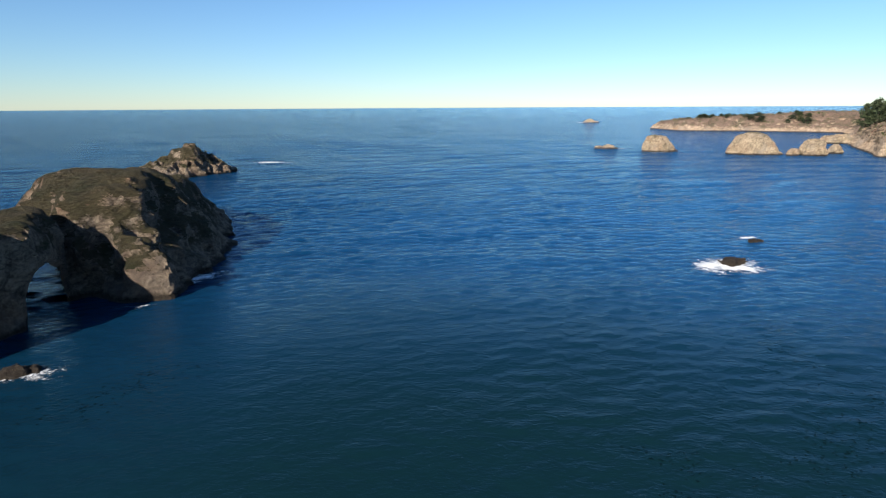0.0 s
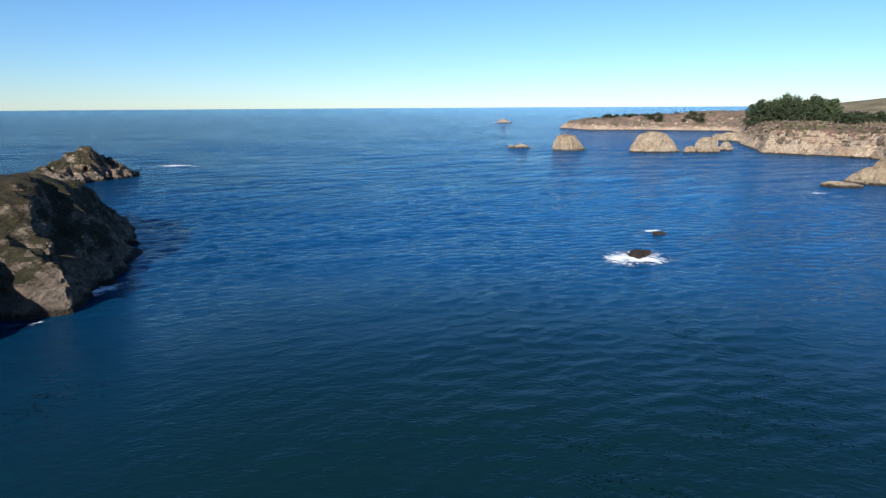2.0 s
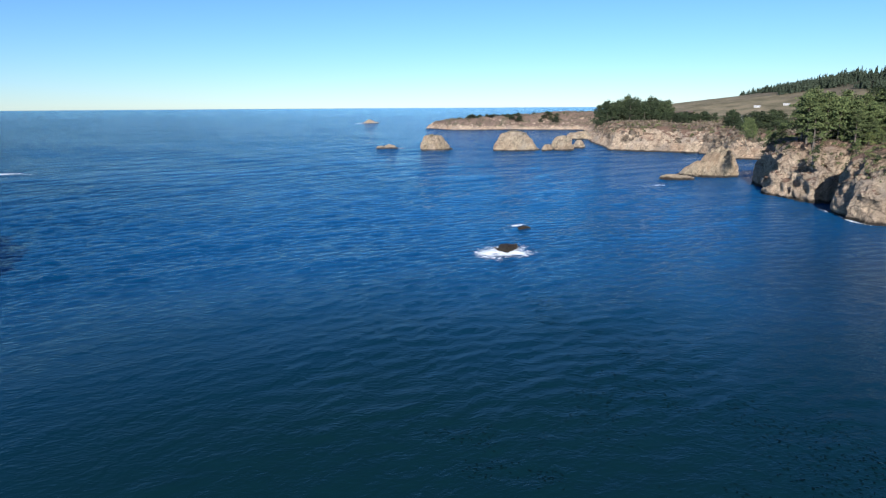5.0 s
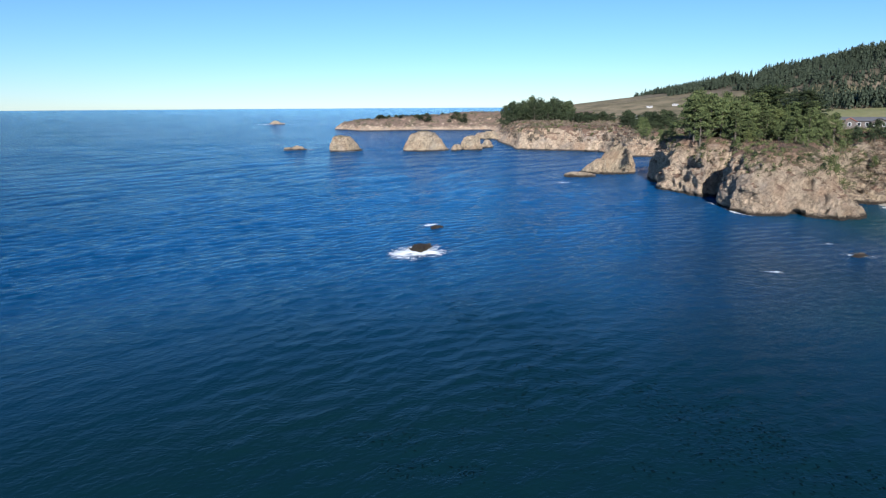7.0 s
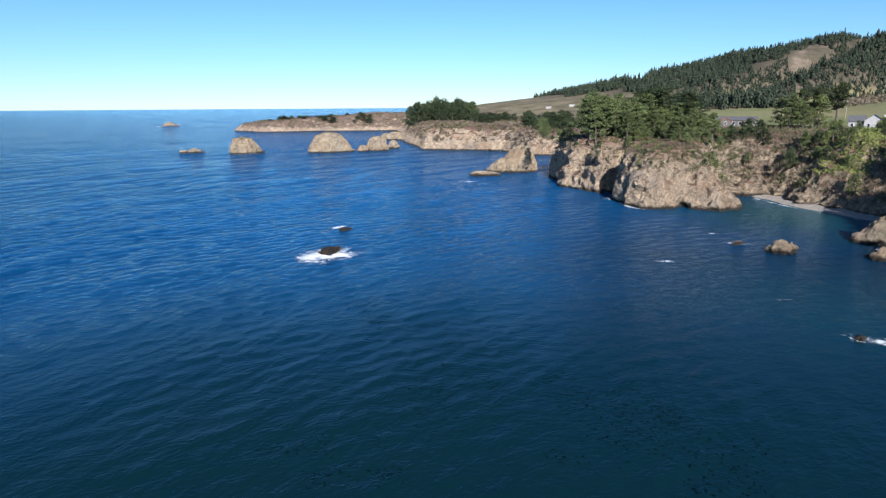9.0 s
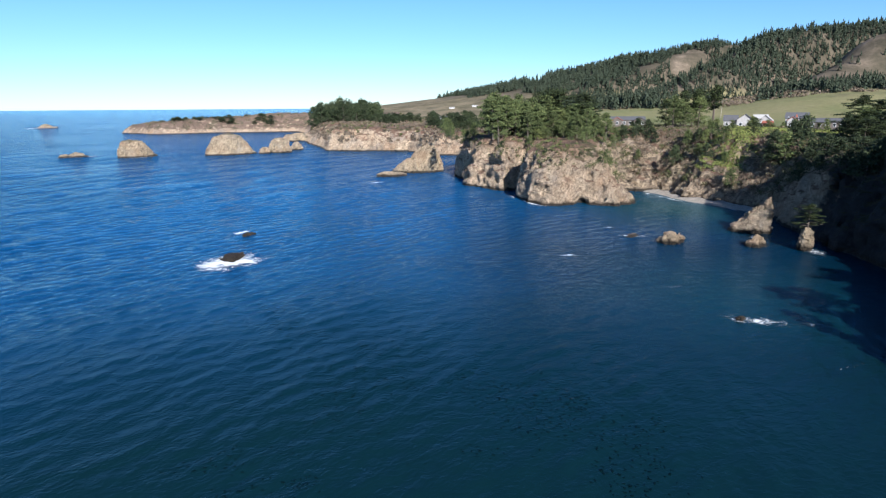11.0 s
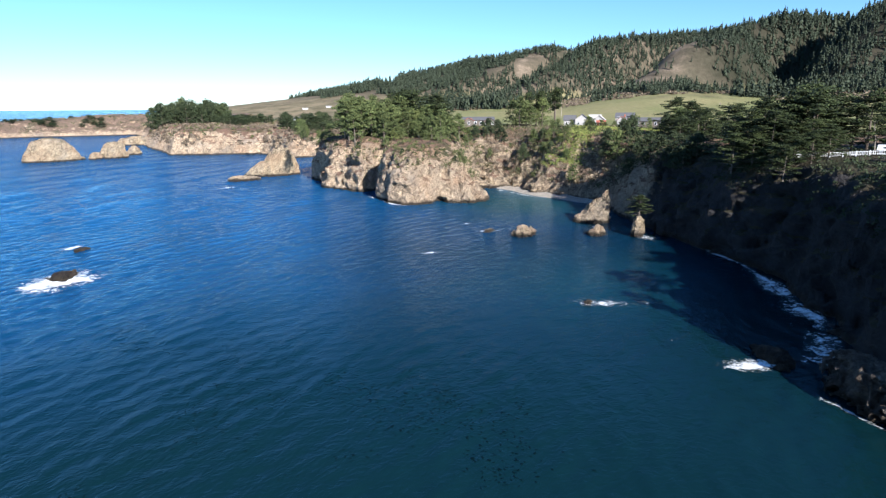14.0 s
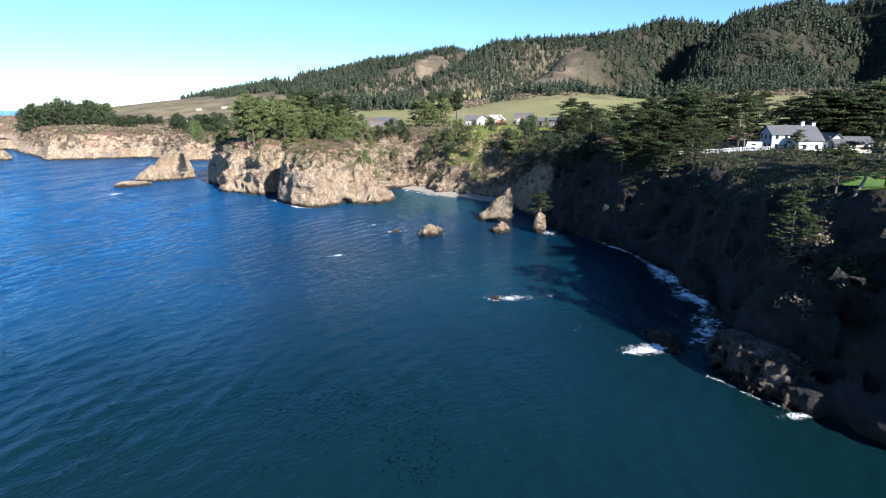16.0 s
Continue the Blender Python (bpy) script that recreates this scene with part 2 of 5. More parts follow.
M_BARK = plain("bark", (0.10, 0.082, 0.065), 0.9, 0.4, 3.0)
M_CYPRESS = leaf_material("cypress_leaf", (0.009, 0.014, 0.005), (0.046, 0.060, 0.018))
M_PINE = leaf_material("pine_leaf", (0.028, 0.043, 0.014), (0.122, 0.142, 0.048))
M_OAK = leaf_material("dark_evergreen_leaf", (0.012, 0.020, 0.010), (0.050, 0.064, 0.026))
M_SHRUB = leaf_material("shrub_leaf", (0.045, 0.055, 0.018), (0.10, 0.105, 0.038))
M_BRUSH = leaf_material("dry_brush", (0.10, 0.078, 0.056), (0.18, 0.142, 0.098))
M_FIR = leaf_material("fir_leaf", (0.0108, 0.017, 0.0115), (0.0285, 0.0385, 0.0245))


# ---- numbers: noise, surfaces ----
def lattice(i, j, k, seed):
    h = (i * 374761393 + j * 668265263 + k * 2147483647 + seed * 974711) & 0xFFFFFFFF
    h = ((h ^ (h >> 13)) * 1274126177) & 0xFFFFFFFF
    return ((h ^ (h >> 16)) & 0xFFFF) / 65535.0


def vnoise(p, size, seed=0, octaves=3, gain=0.5):
    """Smooth noise about -1 to 1 at the points p (n, 3), with features of that size."""
    total, amp, norm = np.zeros(len(p)), 1.0, 0.0
    for o in range(octaves):
        q = p / size * 2**o + 17.3 * o
        c = np.floor(q).astype(np.int64)
        f = q - c
        f = f * f * (3 - 2 * f)
        v = 0
        for dx in (0, 1):
            for dy in (0, 1):
                for dz in (0, 1):
                    w = (f[:, 0] if dx else 1 - f[:, 0]) * (f[:, 1] if dy else 1 - f[:, 1]) * (f[:, 2] if dz else 1 - f[:, 2])
                    v = v + w * lattice(c[:, 0] + dx, c[:, 1] + dy, c[:, 2] + dz, seed + o)
        total += amp * (2 * v - 1)
        norm += amp
        amp *= gain
    return total / norm


def skin(f, low, res):
    """The surface of f > 0 on a grid, as vertices and quads."""
    s = f > 0
    c = [(dx, dy, dz) for dx in (0, 1) for dy in (0, 1) for dz in (0, 1)]
    nx, ny, nz = (n - 1 for n in f.shape)
    count = sum(s[dx:nx + dx, dy:ny + dy, dz:nz + dz].astype(np.int8) for dx, dy, dz in c)
    ijk = np.argwhere((count > 0) & (count < 8))
    vals = [f[ijk[:, 0] + dx, ijk[:, 1] + dy, ijk[:, 2] + dz] for dx, dy, dz in c]
    acc, num = np.zeros((len(ijk), 3)), np.zeros(len(ijk))
    for a in range(8):
        for b in range(a + 1, 8):
            if sum(abs(u - v) for u, v in zip(c[a], c[b])) != 1:
                continue
            cross = (vals[a] > 0) != (vals[b] > 0)
            t = np.where(cross, vals[a] / np.where(cross, vals[a] - vals[b], 1), 0)[:, None]
            acc += cross[:, None] * (np.array(c[a]) * (1 - t) + np.array(c[b]) * t)
            num += cross
    verts = np.array(low) + res * (ijk + acc / num[:, None])
    index = np.full((nx, ny, nz), -1, np.int64)
    index[tuple(ijk.T)] = np.arange(len(ijk))
    quads = []
    for axis in range(3):
        u, v = [(1, 2), (2, 0), (0, 1)][axis]
        a = [slice(1, n) for n in (nx, ny, nz)]
        a[axis] = slice(0, (nx, ny, nz)[axis])
        b = list(a)
        b[axis] = slice(1, (nx, ny, nz)[axis] + 1)
        here, there = s[tuple(a)], s[tuple(b)]
        for flip in (False, True):
            e = np.argwhere((here & ~there) if not flip else (~here & there))
            off = np.ones(3, int)
            off[axis] = 0
            e = e + off
            def cell(du, dv):
                q = e.copy()
                q[:, u] -= du
                q[:, v] -= dv
                return index[tuple(q.T)]
            ring = [cell(1, 1), cell(0, 1), cell(0, 0), cell(1, 0)]
            quads.append(np.stack(ring[::-1] if flip else ring, 1))
    return verts, np.concatenate(quads)


def mesh(name, verts, faces, material, smooth=False):
    me = bpy.data.meshes.new(name)
    verts, faces = np.asarray(verts, np.float32), np.asarray(faces, np.int32)
    n, k = faces.shape
    me.vertices.add(len(verts))
    me.vertices.foreach_set("co", verts.ravel())
    me.loops.add(n * k)
    me.loops.foreach_set("vertex_index", faces.ravel())
    me.polygons.add(n)
    me.polygons.foreach_set("loop_start", np.arange(0, n * k, k, dtype=np.int32))
    me.polygons.foreach_set("use_smooth", np.full(n, smooth))
    me.update(calc_edges=True)
    me.materials.append(material)
    return me


def inside(poly, x, y):
    """Signed distance to a closed outline, positive inside."""
    poly = np.array(poly, float)
    d2, sign = np.full(x.shape, 1e12), np.full(x.shape, -1.0)
    for (ax, ay), (bx, by) in zip(poly, np.roll(poly, -1, 0)):
        ex, ey, wx, wy = bx - ax, by - ay, x - ax, y - ay
        t = np.clip((wx * ex + wy * ey) / (ex * ex + ey * ey), 0, 1)
        d2 = np.minimum(d2, (wx - ex * t) ** 2 + (wy - ey * t) ** 2)
        flip = ((ay > y) != (by > y)) & (wx < ex * wy / (ey if ey else 1e-9))
        sign = np.where(flip, -sign, sign)
    return sign * np.sqrt(d2)


def blend(spots, x, y, power=3):
    """A value at each place, blended from the values at a few spots."""
    top, bottom = 0, 0
    for sx, sy, v in spots:
        w = 1 / ((x - sx) ** 2 + (y - sy) ** 2 + 30) ** (power / 2)
        top, bottom = top + w * v, bottom + w
    return top / bottom


def steps(t, a, b):
    t = np.clip((t - a) / (b - a), 0, 1)
    return t * t * (3 - 2 * t)


# ---- the land: coastline, heights, cliffs ----
# the southernmost shore is out of view, pushed out to shade the bluff foot
COAST = [(30, -230), (38, -120), (54, -54), (69, -34), (76, -26), (83, -17), (88, -11), (95, -8), (107, -12), (116, -10), (132, -5),
         (145, -2), (159, 7), (170, 16), (184, 28), (200, 40), (217, 53), (233, 64), (243, 77), (248, 93), (258, 113),
         (252, 121), (240, 114), (223, 105), (210, 108), (201, 117), (192, 128), (196, 138), (205, 147), (227, 158), (228, 163), (211, 165),
         (216, 176), (218, 190), (245, 222), (276, 247), (310, 250), (345, 270), (353, 311), (338, 327), (357, 378), (328, 409),
         (312, 433), (352, 512), (400, 600), (470, 700), (525, 798), (425, 868), (350, 890), (336, 990), (380, 1010),
         (600, 1000), (800, 1010), (1200, 1250), (1900, 1700), (3400, 2200), (3400, -900), (200, -900)]
SLOPES = [(76, -26, 0.30), (95, -10, 0.5), (130, -6, 0.42), (160, 8, 0.38), (205, 42, 0.55), (245, 78, 0.85), (262, 105, 0.75),
          (224, 106, 0.9), (212, 109, 0.6), (201, 117, 0.3), (192, 128, 0.25), (207, 152, 0.12), (232, 166, 0.10), (214, 171, 0.2), (222, 190, 0.26), (276, 247, 0.25), (340, 290, 0.5),
          (340, 350, 0.35), (320, 425, 0.4), (352, 512, 1.0), (425, 870, 1.5), (340, 950, 0.9), (525, 798, 1.6), (380, 1010, 0.8), (600, 1000, 1.2)]
# first three heights: unseen southern bluff, set to throw shade over the shore
HEIGHTS = [(62, -52, 12.5), (52, -110, 17), (87, -34, 28), (100, -27, 27), (112, -42, 27), (140, -20, 24), (180, -28, 26), (180, 25, 22), (225, 45, 24), (300, 90, 27), (300, 150, 27.5),
           (205, 122, 22.5), (230, 150, 24), (245, 200, 23), (290, 230, 21), (360, 330, 18), (380, 430, 19.5), (420, 560, 20),
           (520, 850, 28), (450, 900, 21), (380, 940, 16.5), (345, 960, 12), (480, 250, 33), (600, 100, 45), (600, -100, 45), (700, 700, 34)]


RIDGE_Y, RIDGE_Z = [-900, -330, -200, -60, 170, 420, 600, 970, 1300], [188, 176, 169, 150, 146, 121, 92, 42, 34]


def plateau(x, y):
    p = np.stack([x.ravel(), y.ravel(), 0 * x.ravel()], 1)
    bumps = vnoise(p, 30, 5, 3).reshape(x.shape)
    ridge = np.interp(y, RIDGE_Y, RIDGE_Z) + 9 * vnoise(p, 260, 8, 3).reshape(x.shape)
    base = blend(HEIGHTS, x, y, 2.4)
    hill = steps(x, 560, 1010) * np.maximum(ridge - base, 0)
    # spurs and ravines running down the hillside
    u = 0.22 * x + 0.97 * y + 70 * vnoise(p, 220, 9, 2).reshape(x.shape)
    fold = np.abs(np.sin(np.pi * (u - 25) / 160)) - 1.0
    fold = np.minimum(fold + 0.5 * vnoise(p * (1, 1, 0), 75, 10, 2).reshape(x.shape), 0.1)
    hill = hill + 75 * fold * steps(x, 620, 780) * (1 - steps(x, 960, 1060)) * steps(-y, -520, -150)
    return base + 0.9 * bumps + hill - 40 * steps(x, 1150, 1900)


def cliff_land(low, high, res):
    ax = [np.arange(a, b + res / 2, res) for a, b in zip(low, high)]
    X, Y = np.meshgrid(ax[0], ax[1], indexing="ij")
    s, k, top = inside(COAST, X, Y), blend(SLOPES, X, Y), plateau(X, Y)
    z = ax[2][None, None, :]
    f = np.minimum(s[..., None] - k[..., None] * z, top[..., None] - z)
    near = np.argwhere((np.abs(f) < 9) & (np.abs(s[..., None]) < 60))
    p = np.array(low) + near * res
    ks = k[near[:, 0], near[:, 1]]
    ribs = p * (1, 1, 0.35) + 0.5 * p[:, 2:] * (1, 0.4, 0)
    lay = (0.52 * p[:, 0] - 0.30 * p[:, 1] + 0.80 * p[:, 2]) / 4.6 + 0.9 * vnoise(p, 14, 12, 2)
    beds = np.abs(lay - np.floor(lay) - 0.5) * 2 - 0.5          # the tilted bedding stands out in ledges
    rough = 4.5 * vnoise(p * (1, 1, 0.6), 24, 1, 2) + 7.0 * (0.20 - np.abs(vnoise(ribs, 13, 2, 3))) + 4.5 * (0.18 - np.abs(vnoise(p * (1, 1, 0.9), 5.0, 3, 3))) + 1.8 * (0.2 - np.abs(vnoise(p, 1.9, 4, 1)))
    rough += 2.0 * beds * np.clip(0.4 + 1.6 * vnoise(p, 20, 13, 2), 0, 1.2)
    i = tuple(near.T)
    wall = s[near[:, 0], near[:, 1]] - ks * p[:, 2] + rough * np.clip((p[:, 2] + 4) / 6, 0.5, 1)
    cap = top[near[:, 0], near[:, 1]] - p[:, 2]
    h = np.clip(0.5 + 0.5 * (cap - wall) / 9.0, 0, 1)          # rounds the brink
    f[i] = cap * (1 - h) + wall * h - 9.0 * h * (1 - h)
    for cx, cy, cz, r in CAVES:
        d = np.sqrt((p[:, 0] - cx) ** 2 + (p[:, 1] - cy) ** 2 + ((p[:, 2] - cz) * 0.8) ** 2)
        f[i] = np.minimum(f[i], (d - r) * 1.5)
    return skin(f, low, res)


def height_map(v):
    """The highest ground over each square metre or so of a skin."""
    low = v[:, :2].min(0)
    c = ((v[:, :2] - low) / 3.0).astype(int)
    top = np.full(c.max(0) + 1, -99.0)
    np.maximum.at(top, tuple(c.T), v[:, 2])
    return low, top


def ground_z(x, y):
    for low, top in MAPS:
        i, j = int((x - low[0]) / 3), int((y - low[1]) / 3)
        if 0 <= i < top.shape[0] and 0 <= j < top.shape[1] and top[i, j] > -90:
            return top[i, j]
    return float(plateau(np.array([[x]], float), np.array([[y]], float))[0, 0])


CAVES = [(193, 111.5, 0.8, 3.3), (197, 114, 0.8, 3.3), (201, 116.5, 0.8, 3.3), (205, 119, 0.6, 3.0), (209, 121.5, 0.3, 2.4)]
MAPS = []


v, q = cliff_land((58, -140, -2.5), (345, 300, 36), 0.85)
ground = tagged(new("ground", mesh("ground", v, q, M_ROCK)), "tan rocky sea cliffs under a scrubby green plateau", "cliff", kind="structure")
NEAR_LAND = v
MAPS.append(height_map(v))
v, q = cliff_land((290, 296, -2.5), (524, 642, 40), 1.6)
tagged(new("ground_north", mesh("ground_north", v, q, M_ROCK)), "pale eroded cliffs with brown scrub along their brink", "cliff", kind="structure")
MAPS.append(height_map(v))
NORTH_LAND = v
v, q = cliff_land((300, 636, -3), (600, 1110, 44), 2.4)
tagged(new("ground_far", mesh("ground_far", v, q, M_NORTH)), "long low headland with eroded cliffs and brown scrub", "headland", kind="structure")
NORTH_LAND = np.concatenate([NORTH_LAND, v])
MAPS.append(height_map(v))


def inland():
    xs, ys = np.arange(-100, 2600, 12.0), np.arange(-880, 2560, 12.0)
    X, Y = np.meshgrid(xs, ys, indexing="ij")
    s = inside(COAST, X, Y)
    Z = plateau(X, Y)
    fine = ((X > 50) & (X < 338) & (Y > -132) & (Y < 304)) | ((X > 285) & (X < 516) & (Y > 290) & (Y < 640)) | ((X > 300) & (X < 590) & (Y > 630) & (Y < 1100))
    Z = np.where(fine, np.where(s < 55, -6, Z - 2.5), Z)
    Z = np.where(s < 14, -6, Z)
    v = np.stack([X, Y, Z], -1).reshape(-1, 3)
    n, m = len(xs), len(ys)
    i = np.arange(n * m).reshape(n, m)
    q = np.stack([i[:-1, :-1], i[1:, :-1], i[1:, 1:], i[:-1, 1:]], -1).reshape(-1, 4)
    keep = Z.ravel()[q].max(1) > -5
    return v, q[keep]


def field_material():
    m = Nodes("meadow_and_hill")
    n1, n2 = m.noise(0.012, 5, 0.6), m.noise(0.25, 5, 0.7)
    grass = m.ramp(n1, (0.35, (0.135, 0.145, 0.058)), (0.6, (0.20, 0.18, 0.088)))
    dry = m.ramp(m.math("DIVIDE", m.math("ADD", m.axis(1), m.math("MULTIPLY", n1, 300.0)), 1000.0), (0.42, 0.0), (0.62, 0.85))
    grass = m.mix(dry, grass, m.ramp(m.noise(0.03, 5, 0.65), (0.36, (0.085, 0.072, 0.045)), (0.62, (0.20, 0.16, 0.105))))
    slope = m.ramp(m.noise(0.02, 6, 0.7), (0.36, (0.05, 0.046, 0.03)), (0.54, (0.09, 0.075, 0.052)), (0.68, (0.17, 0.135, 0.098)))
    high = m.math("DIVIDE", m.math("ADD", m.axis(2), m.math("MULTIPLY", m.math("SUBTRACT", m.noise(0.02, 5, 0.65), 0.5), 40.0)), 100.0)
    north = m.math("DIVIDE", m.math("ADD", m.axis(1), m.math("MULTIPLY", n1, 160.0)), 400.0)
    slope = m.mix(m.ramp(north, (0.38, 0.0), (0.52, 1.0)), m.ramp(n1, (0.4, (0.022, 0.023, 0.014)), (0.65, (0.045, 0.04, 0.027))), slope)
    col = m.mix(m.ramp(high, (0.44, 0.0), (0.60, 1.0)), grass, slope)
    m.set(color=m.mix(0.5, col, m.ramp(n2, (0.3, 0.6), (0.7, 1.3)), "MULTIPLY"), rough=0.95, spec=0.1)
    m.set(normal=m.bump(n2, 0.6, 1.0))
    return m.mat


M_FIELD = field_material()
v, q = inland()
hill = tagged(new("ground_inland", mesh("ground_inland", v, q, M_FIELD, True)), "green meadow rising into a brown wooded hillside", "hill", kind="structure")


def sea_rings():
    """Rings of the sea round the bay: close together near by, wider and wider towards the horizon."""
    r = [0.0, 0.02, 15.0, 28.0, 38.0]
    while r[-1] < 4900:
        r.append(r[-1] + min(max(r[-1] ** 2 * 2.2e-5, 0.55), 150))
    return np.array(r)


RINGS = sea_rings()
WAVES = []
wave_rng = np.random.RandomState(77)
for length in np.geomspace(2.2, 40, 54):
    heading = radians(-75 + wave_rng.randn() * (34 if length < 12 else 16))
    WAVES.append((length, math.cos(heading), math.sin(heading), wave_rng.uniform(0, 6.28), (0.036 if length < 5 else 0.024 if length < 7.5 else 0.011 if length < 14 else 0.008) * wave_rng.uniform(0.6, 1.4)))


def sea_z(x, y):
    """The height of the waves: a wind sea over a low swell, calmer in the lee of the land."""
    r = np.hypot(x, y)
    gap = np.maximum(np.interp(r, RINGS[1:], np.diff(RINGS)), 0.0045 * r)
    p = np.stack([x, y, 0 * x], 1)
    open_water = np.clip(0.30 + np.hypot(x - 60, y - 5) / 300, 0, 1.0) * np.clip(np.hypot(x - 215, y - 70) / 110, 0.3, 1) * np.clip(np.hypot(x + 40, y - 85) / 60, 0.4, 1)
    gusts = open_water * (1.0 + 0.45 * vnoise(p, 60, 95, 2))
    z = np.zeros(len(x))
    for length, cx, cy, phase, slope in WAVES:
        fade = np.clip(length / gap / 2.0 - 1.0, 0, 1)
        z += fade * slope * length / 6.2832 * np.sin(6.2832 / length * (cx * x + cy * y) + phase)
    z = z * gusts
    return z + 0.35 * z * np.abs(z)


def sea():
    a = np.radians(np.concatenate([np.arange(-44, 114, 0.25), np.arange(114, 316, 4.0)]))
    R, A = np.meshgrid(RINGS[1:], a, indexing="ij")
    X, Y = R * np.sin(A) + 2.0, R * np.cos(A) - 3.0
    Z = 21 * np.clip((R - 2200) / 2700, 0, 1) ** 2 + sea_z(X.ravel(), Y.ravel()).reshape(R.shape) * (R > 20) * (R < 1500)
    v = np.stack([X, Y, Z], -1).reshape(-1, 3)
    n, m = R.shape
    i = np.arange(n * m).reshape(n, m)
    j = np.roll(i, -1, 1)
    q = np.stack([i[:-1], j[:-1], j[1:], i[1:]], -1).reshape(-1, 4)
    return mesh("water", v, q, M_WATER, True)


water = tagged(new("water", sea()), "deep blue rippled sea with teal shallows", "sea", kind="structure")


# ---- rocks in the sea ----
def sea_rock(name, label, x, y, lx, ly, height, turn=0, seed=0, res=0.8, top=0.5, lean=(0, 0), material=None, rough=1.0, power=2.2, crag=0.0):
    """A rock rising from the sea: a crag with steep sides, blunt or pointed by top, that leans."""
    r = max(lx, ly) * 1.25 + 3
    low = np.array((-r, -r, -1.6))
    n = [int(2 * r / res) + 1, int(2 * r / res) + 1, int((height * 1.25 + 3) / res) + 1]
    g = np.stack(np.meshgrid(*[np.arange(k) for k in n], indexing="ij"), -1).reshape(-1, 3)
    p = low + g * res
    c, s_ = math.cos(radians(turn)), math.sin(radians(turn))
    h = np.clip(p[:, 2] / height, 0, 1.3)
    px, py = p[:, 0] - lean[0] * h, p[:, 1] - lean[1] * h
    u, w = (px * c + py * s_) / lx, (-px * s_ + py * c) / ly
    rad = (np.abs(u) ** power + np.abs(w) ** power) ** (1 / power)
    hc = np.minimum(h, 1)
    limit = (1 - hc ** (1 / (1 - top))) ** 0.5 if top >= 0.5 else 1 - hc ** (0.5 + 2 * top)
    if top >= 0.7:                                              # a blunt, flat-topped stack
        limit = (1 - 0.42 * hc) * (1 - hc**9) ** 0.5
    limit = np.where(h < 1, limit, -0.3 - (h - 1) * 2)
    small = min(lx, ly)
    q = p + (x, y, 0)
    nz = vnoise(q * (1, 1, 0.6), max(2.5, small * 0.9), seed, 3) * 0.45 * small + (0.2 - np.abs(vnoise(q * (1, 1, 0.5), max(1.6, small * 0.45), seed + 9, 3))) * 0.55 * small
    nz = nz + (0.18 - np.abs(vnoise(q, max(0.9, small * 0.2), seed + 5, 2))) * max(1.0, 0.22 * small)
    nz = nz + 0.9 * (0.2 - np.abs(vnoise(q * (1, 0.8, 1.3), max(0.8, 0.14 * small), seed + 3, 2))) / max(rough, 0.3)
    if crag:
        nz = nz + crag * (3.0 * (0.25 - np.abs(vnoise(q * (1, 1, 0.8), 2.2, seed + 4, 2))) + 1.2 * (0.25 - np.abs(vnoise(q, 0.9, seed + 6, 1))))
    f = (limit - rad) * small + (nz - 0.10 * small) * rough
    v, q = skin(f.reshape(n), low, res)
    ob = new(name, mesh(name, v, q, material or M_STACK))
    ob.location = (x, y, 0)
    return tagged(ob, label, "rock")


sea_rock("sea_rock", "round-topped tan sea stack standing offshore", 180, 503, 15, 11, 14, seed=1, res=0.7, top=0.75, lean=(-3, 0), rough=0.6)
sea_rock("sea_rock", "broad flat-topped tan sea stack in calm water", 243, 468, 20, 13, 17, turn=-25, seed=2, res=0.8, top=0.75, lean=(-5, 2), rough=0.5)
sea_rock("sea_rock", "small peaked tan sea stack beside a larger one", 279, 452, 11, 8, 13, turn=-30, seed=3, res=0.7, top=0.5, rough=0.8)
sea_rock("sea_rock", "low dark wave-washed rock", 148, 540, 13, 7, 5.0, seed=4, res=1.0, top=0.3)
sea_rock("sea_rock", "distant low pale skerry in the sea", 328, 1358, 22, 12, 9, seed=5, res=2.0, top=0.3)
sea_rock("sea_rock", "low rounded rock in the bay mouth", 385, 590, 17, 9, 10, turn=-30, seed=6, res=1.3, top=0.6)
sea_rock("sea_rock", "little rock beside the cliff foot", 306, 470, 6.5, 5, 8, seed=7, res=0.8, top=0.5)
sea_rock("sea_rock", "little rock between two stacks", 263, 452, 5, 4, 6.0, seed=8, res=0.7, top=0.5)
sea_rock("sea_rock", "leaning tan sea stack with a sloping ledge", 248, 255, 14, 8.5, 18, turn=-45, seed=9, res=0.7, top=0.44, lean=(5, -5), rough=0.75)
sea_rock("sea_rock", "dark rock awash with white foam", 70.5, 140.5, 3.7, 2.6, 1.9, turn=20, seed=10, res=0.24, top=0.5, material=M_WET, rough=0.9, crag=0.7)
sea_rock("sea_rock", "pointed brown rock in the cove", 164, 66, 4.3, 3, 3.2, seed=11, res=0.26, top=0.5, rough=0.9, crag=0.5)
sea_rock("sea_rock", "low brown rock in the cove", 165, 78, 2.6, 1.6, 1.2, seed=12, res=0.3, top=0.4)
sea_rock("sea_rock", "pale wedge-shaped rock leaning on the bluff", 194.4, 55, 6.3, 3.8, 11.6, turn=-75, seed=13, res=0.36, top=0.36, lean=(1.8, -5.4), rough=0.5, crag=0.15)
sea_rock("sea_rock", "small brown rock at the bluff foot", 175, 47, 4.2, 3, 3.5, seed=14, res=0.28, top=0.45, crag=0.4)
sea_rock("sea_rock", "slender rock pillar with a lone pine on top", 179, 36, 2.4, 2.0, 6.3, seed=15, res=0.22, top=0.62, rough=0.5, crag=0.12)
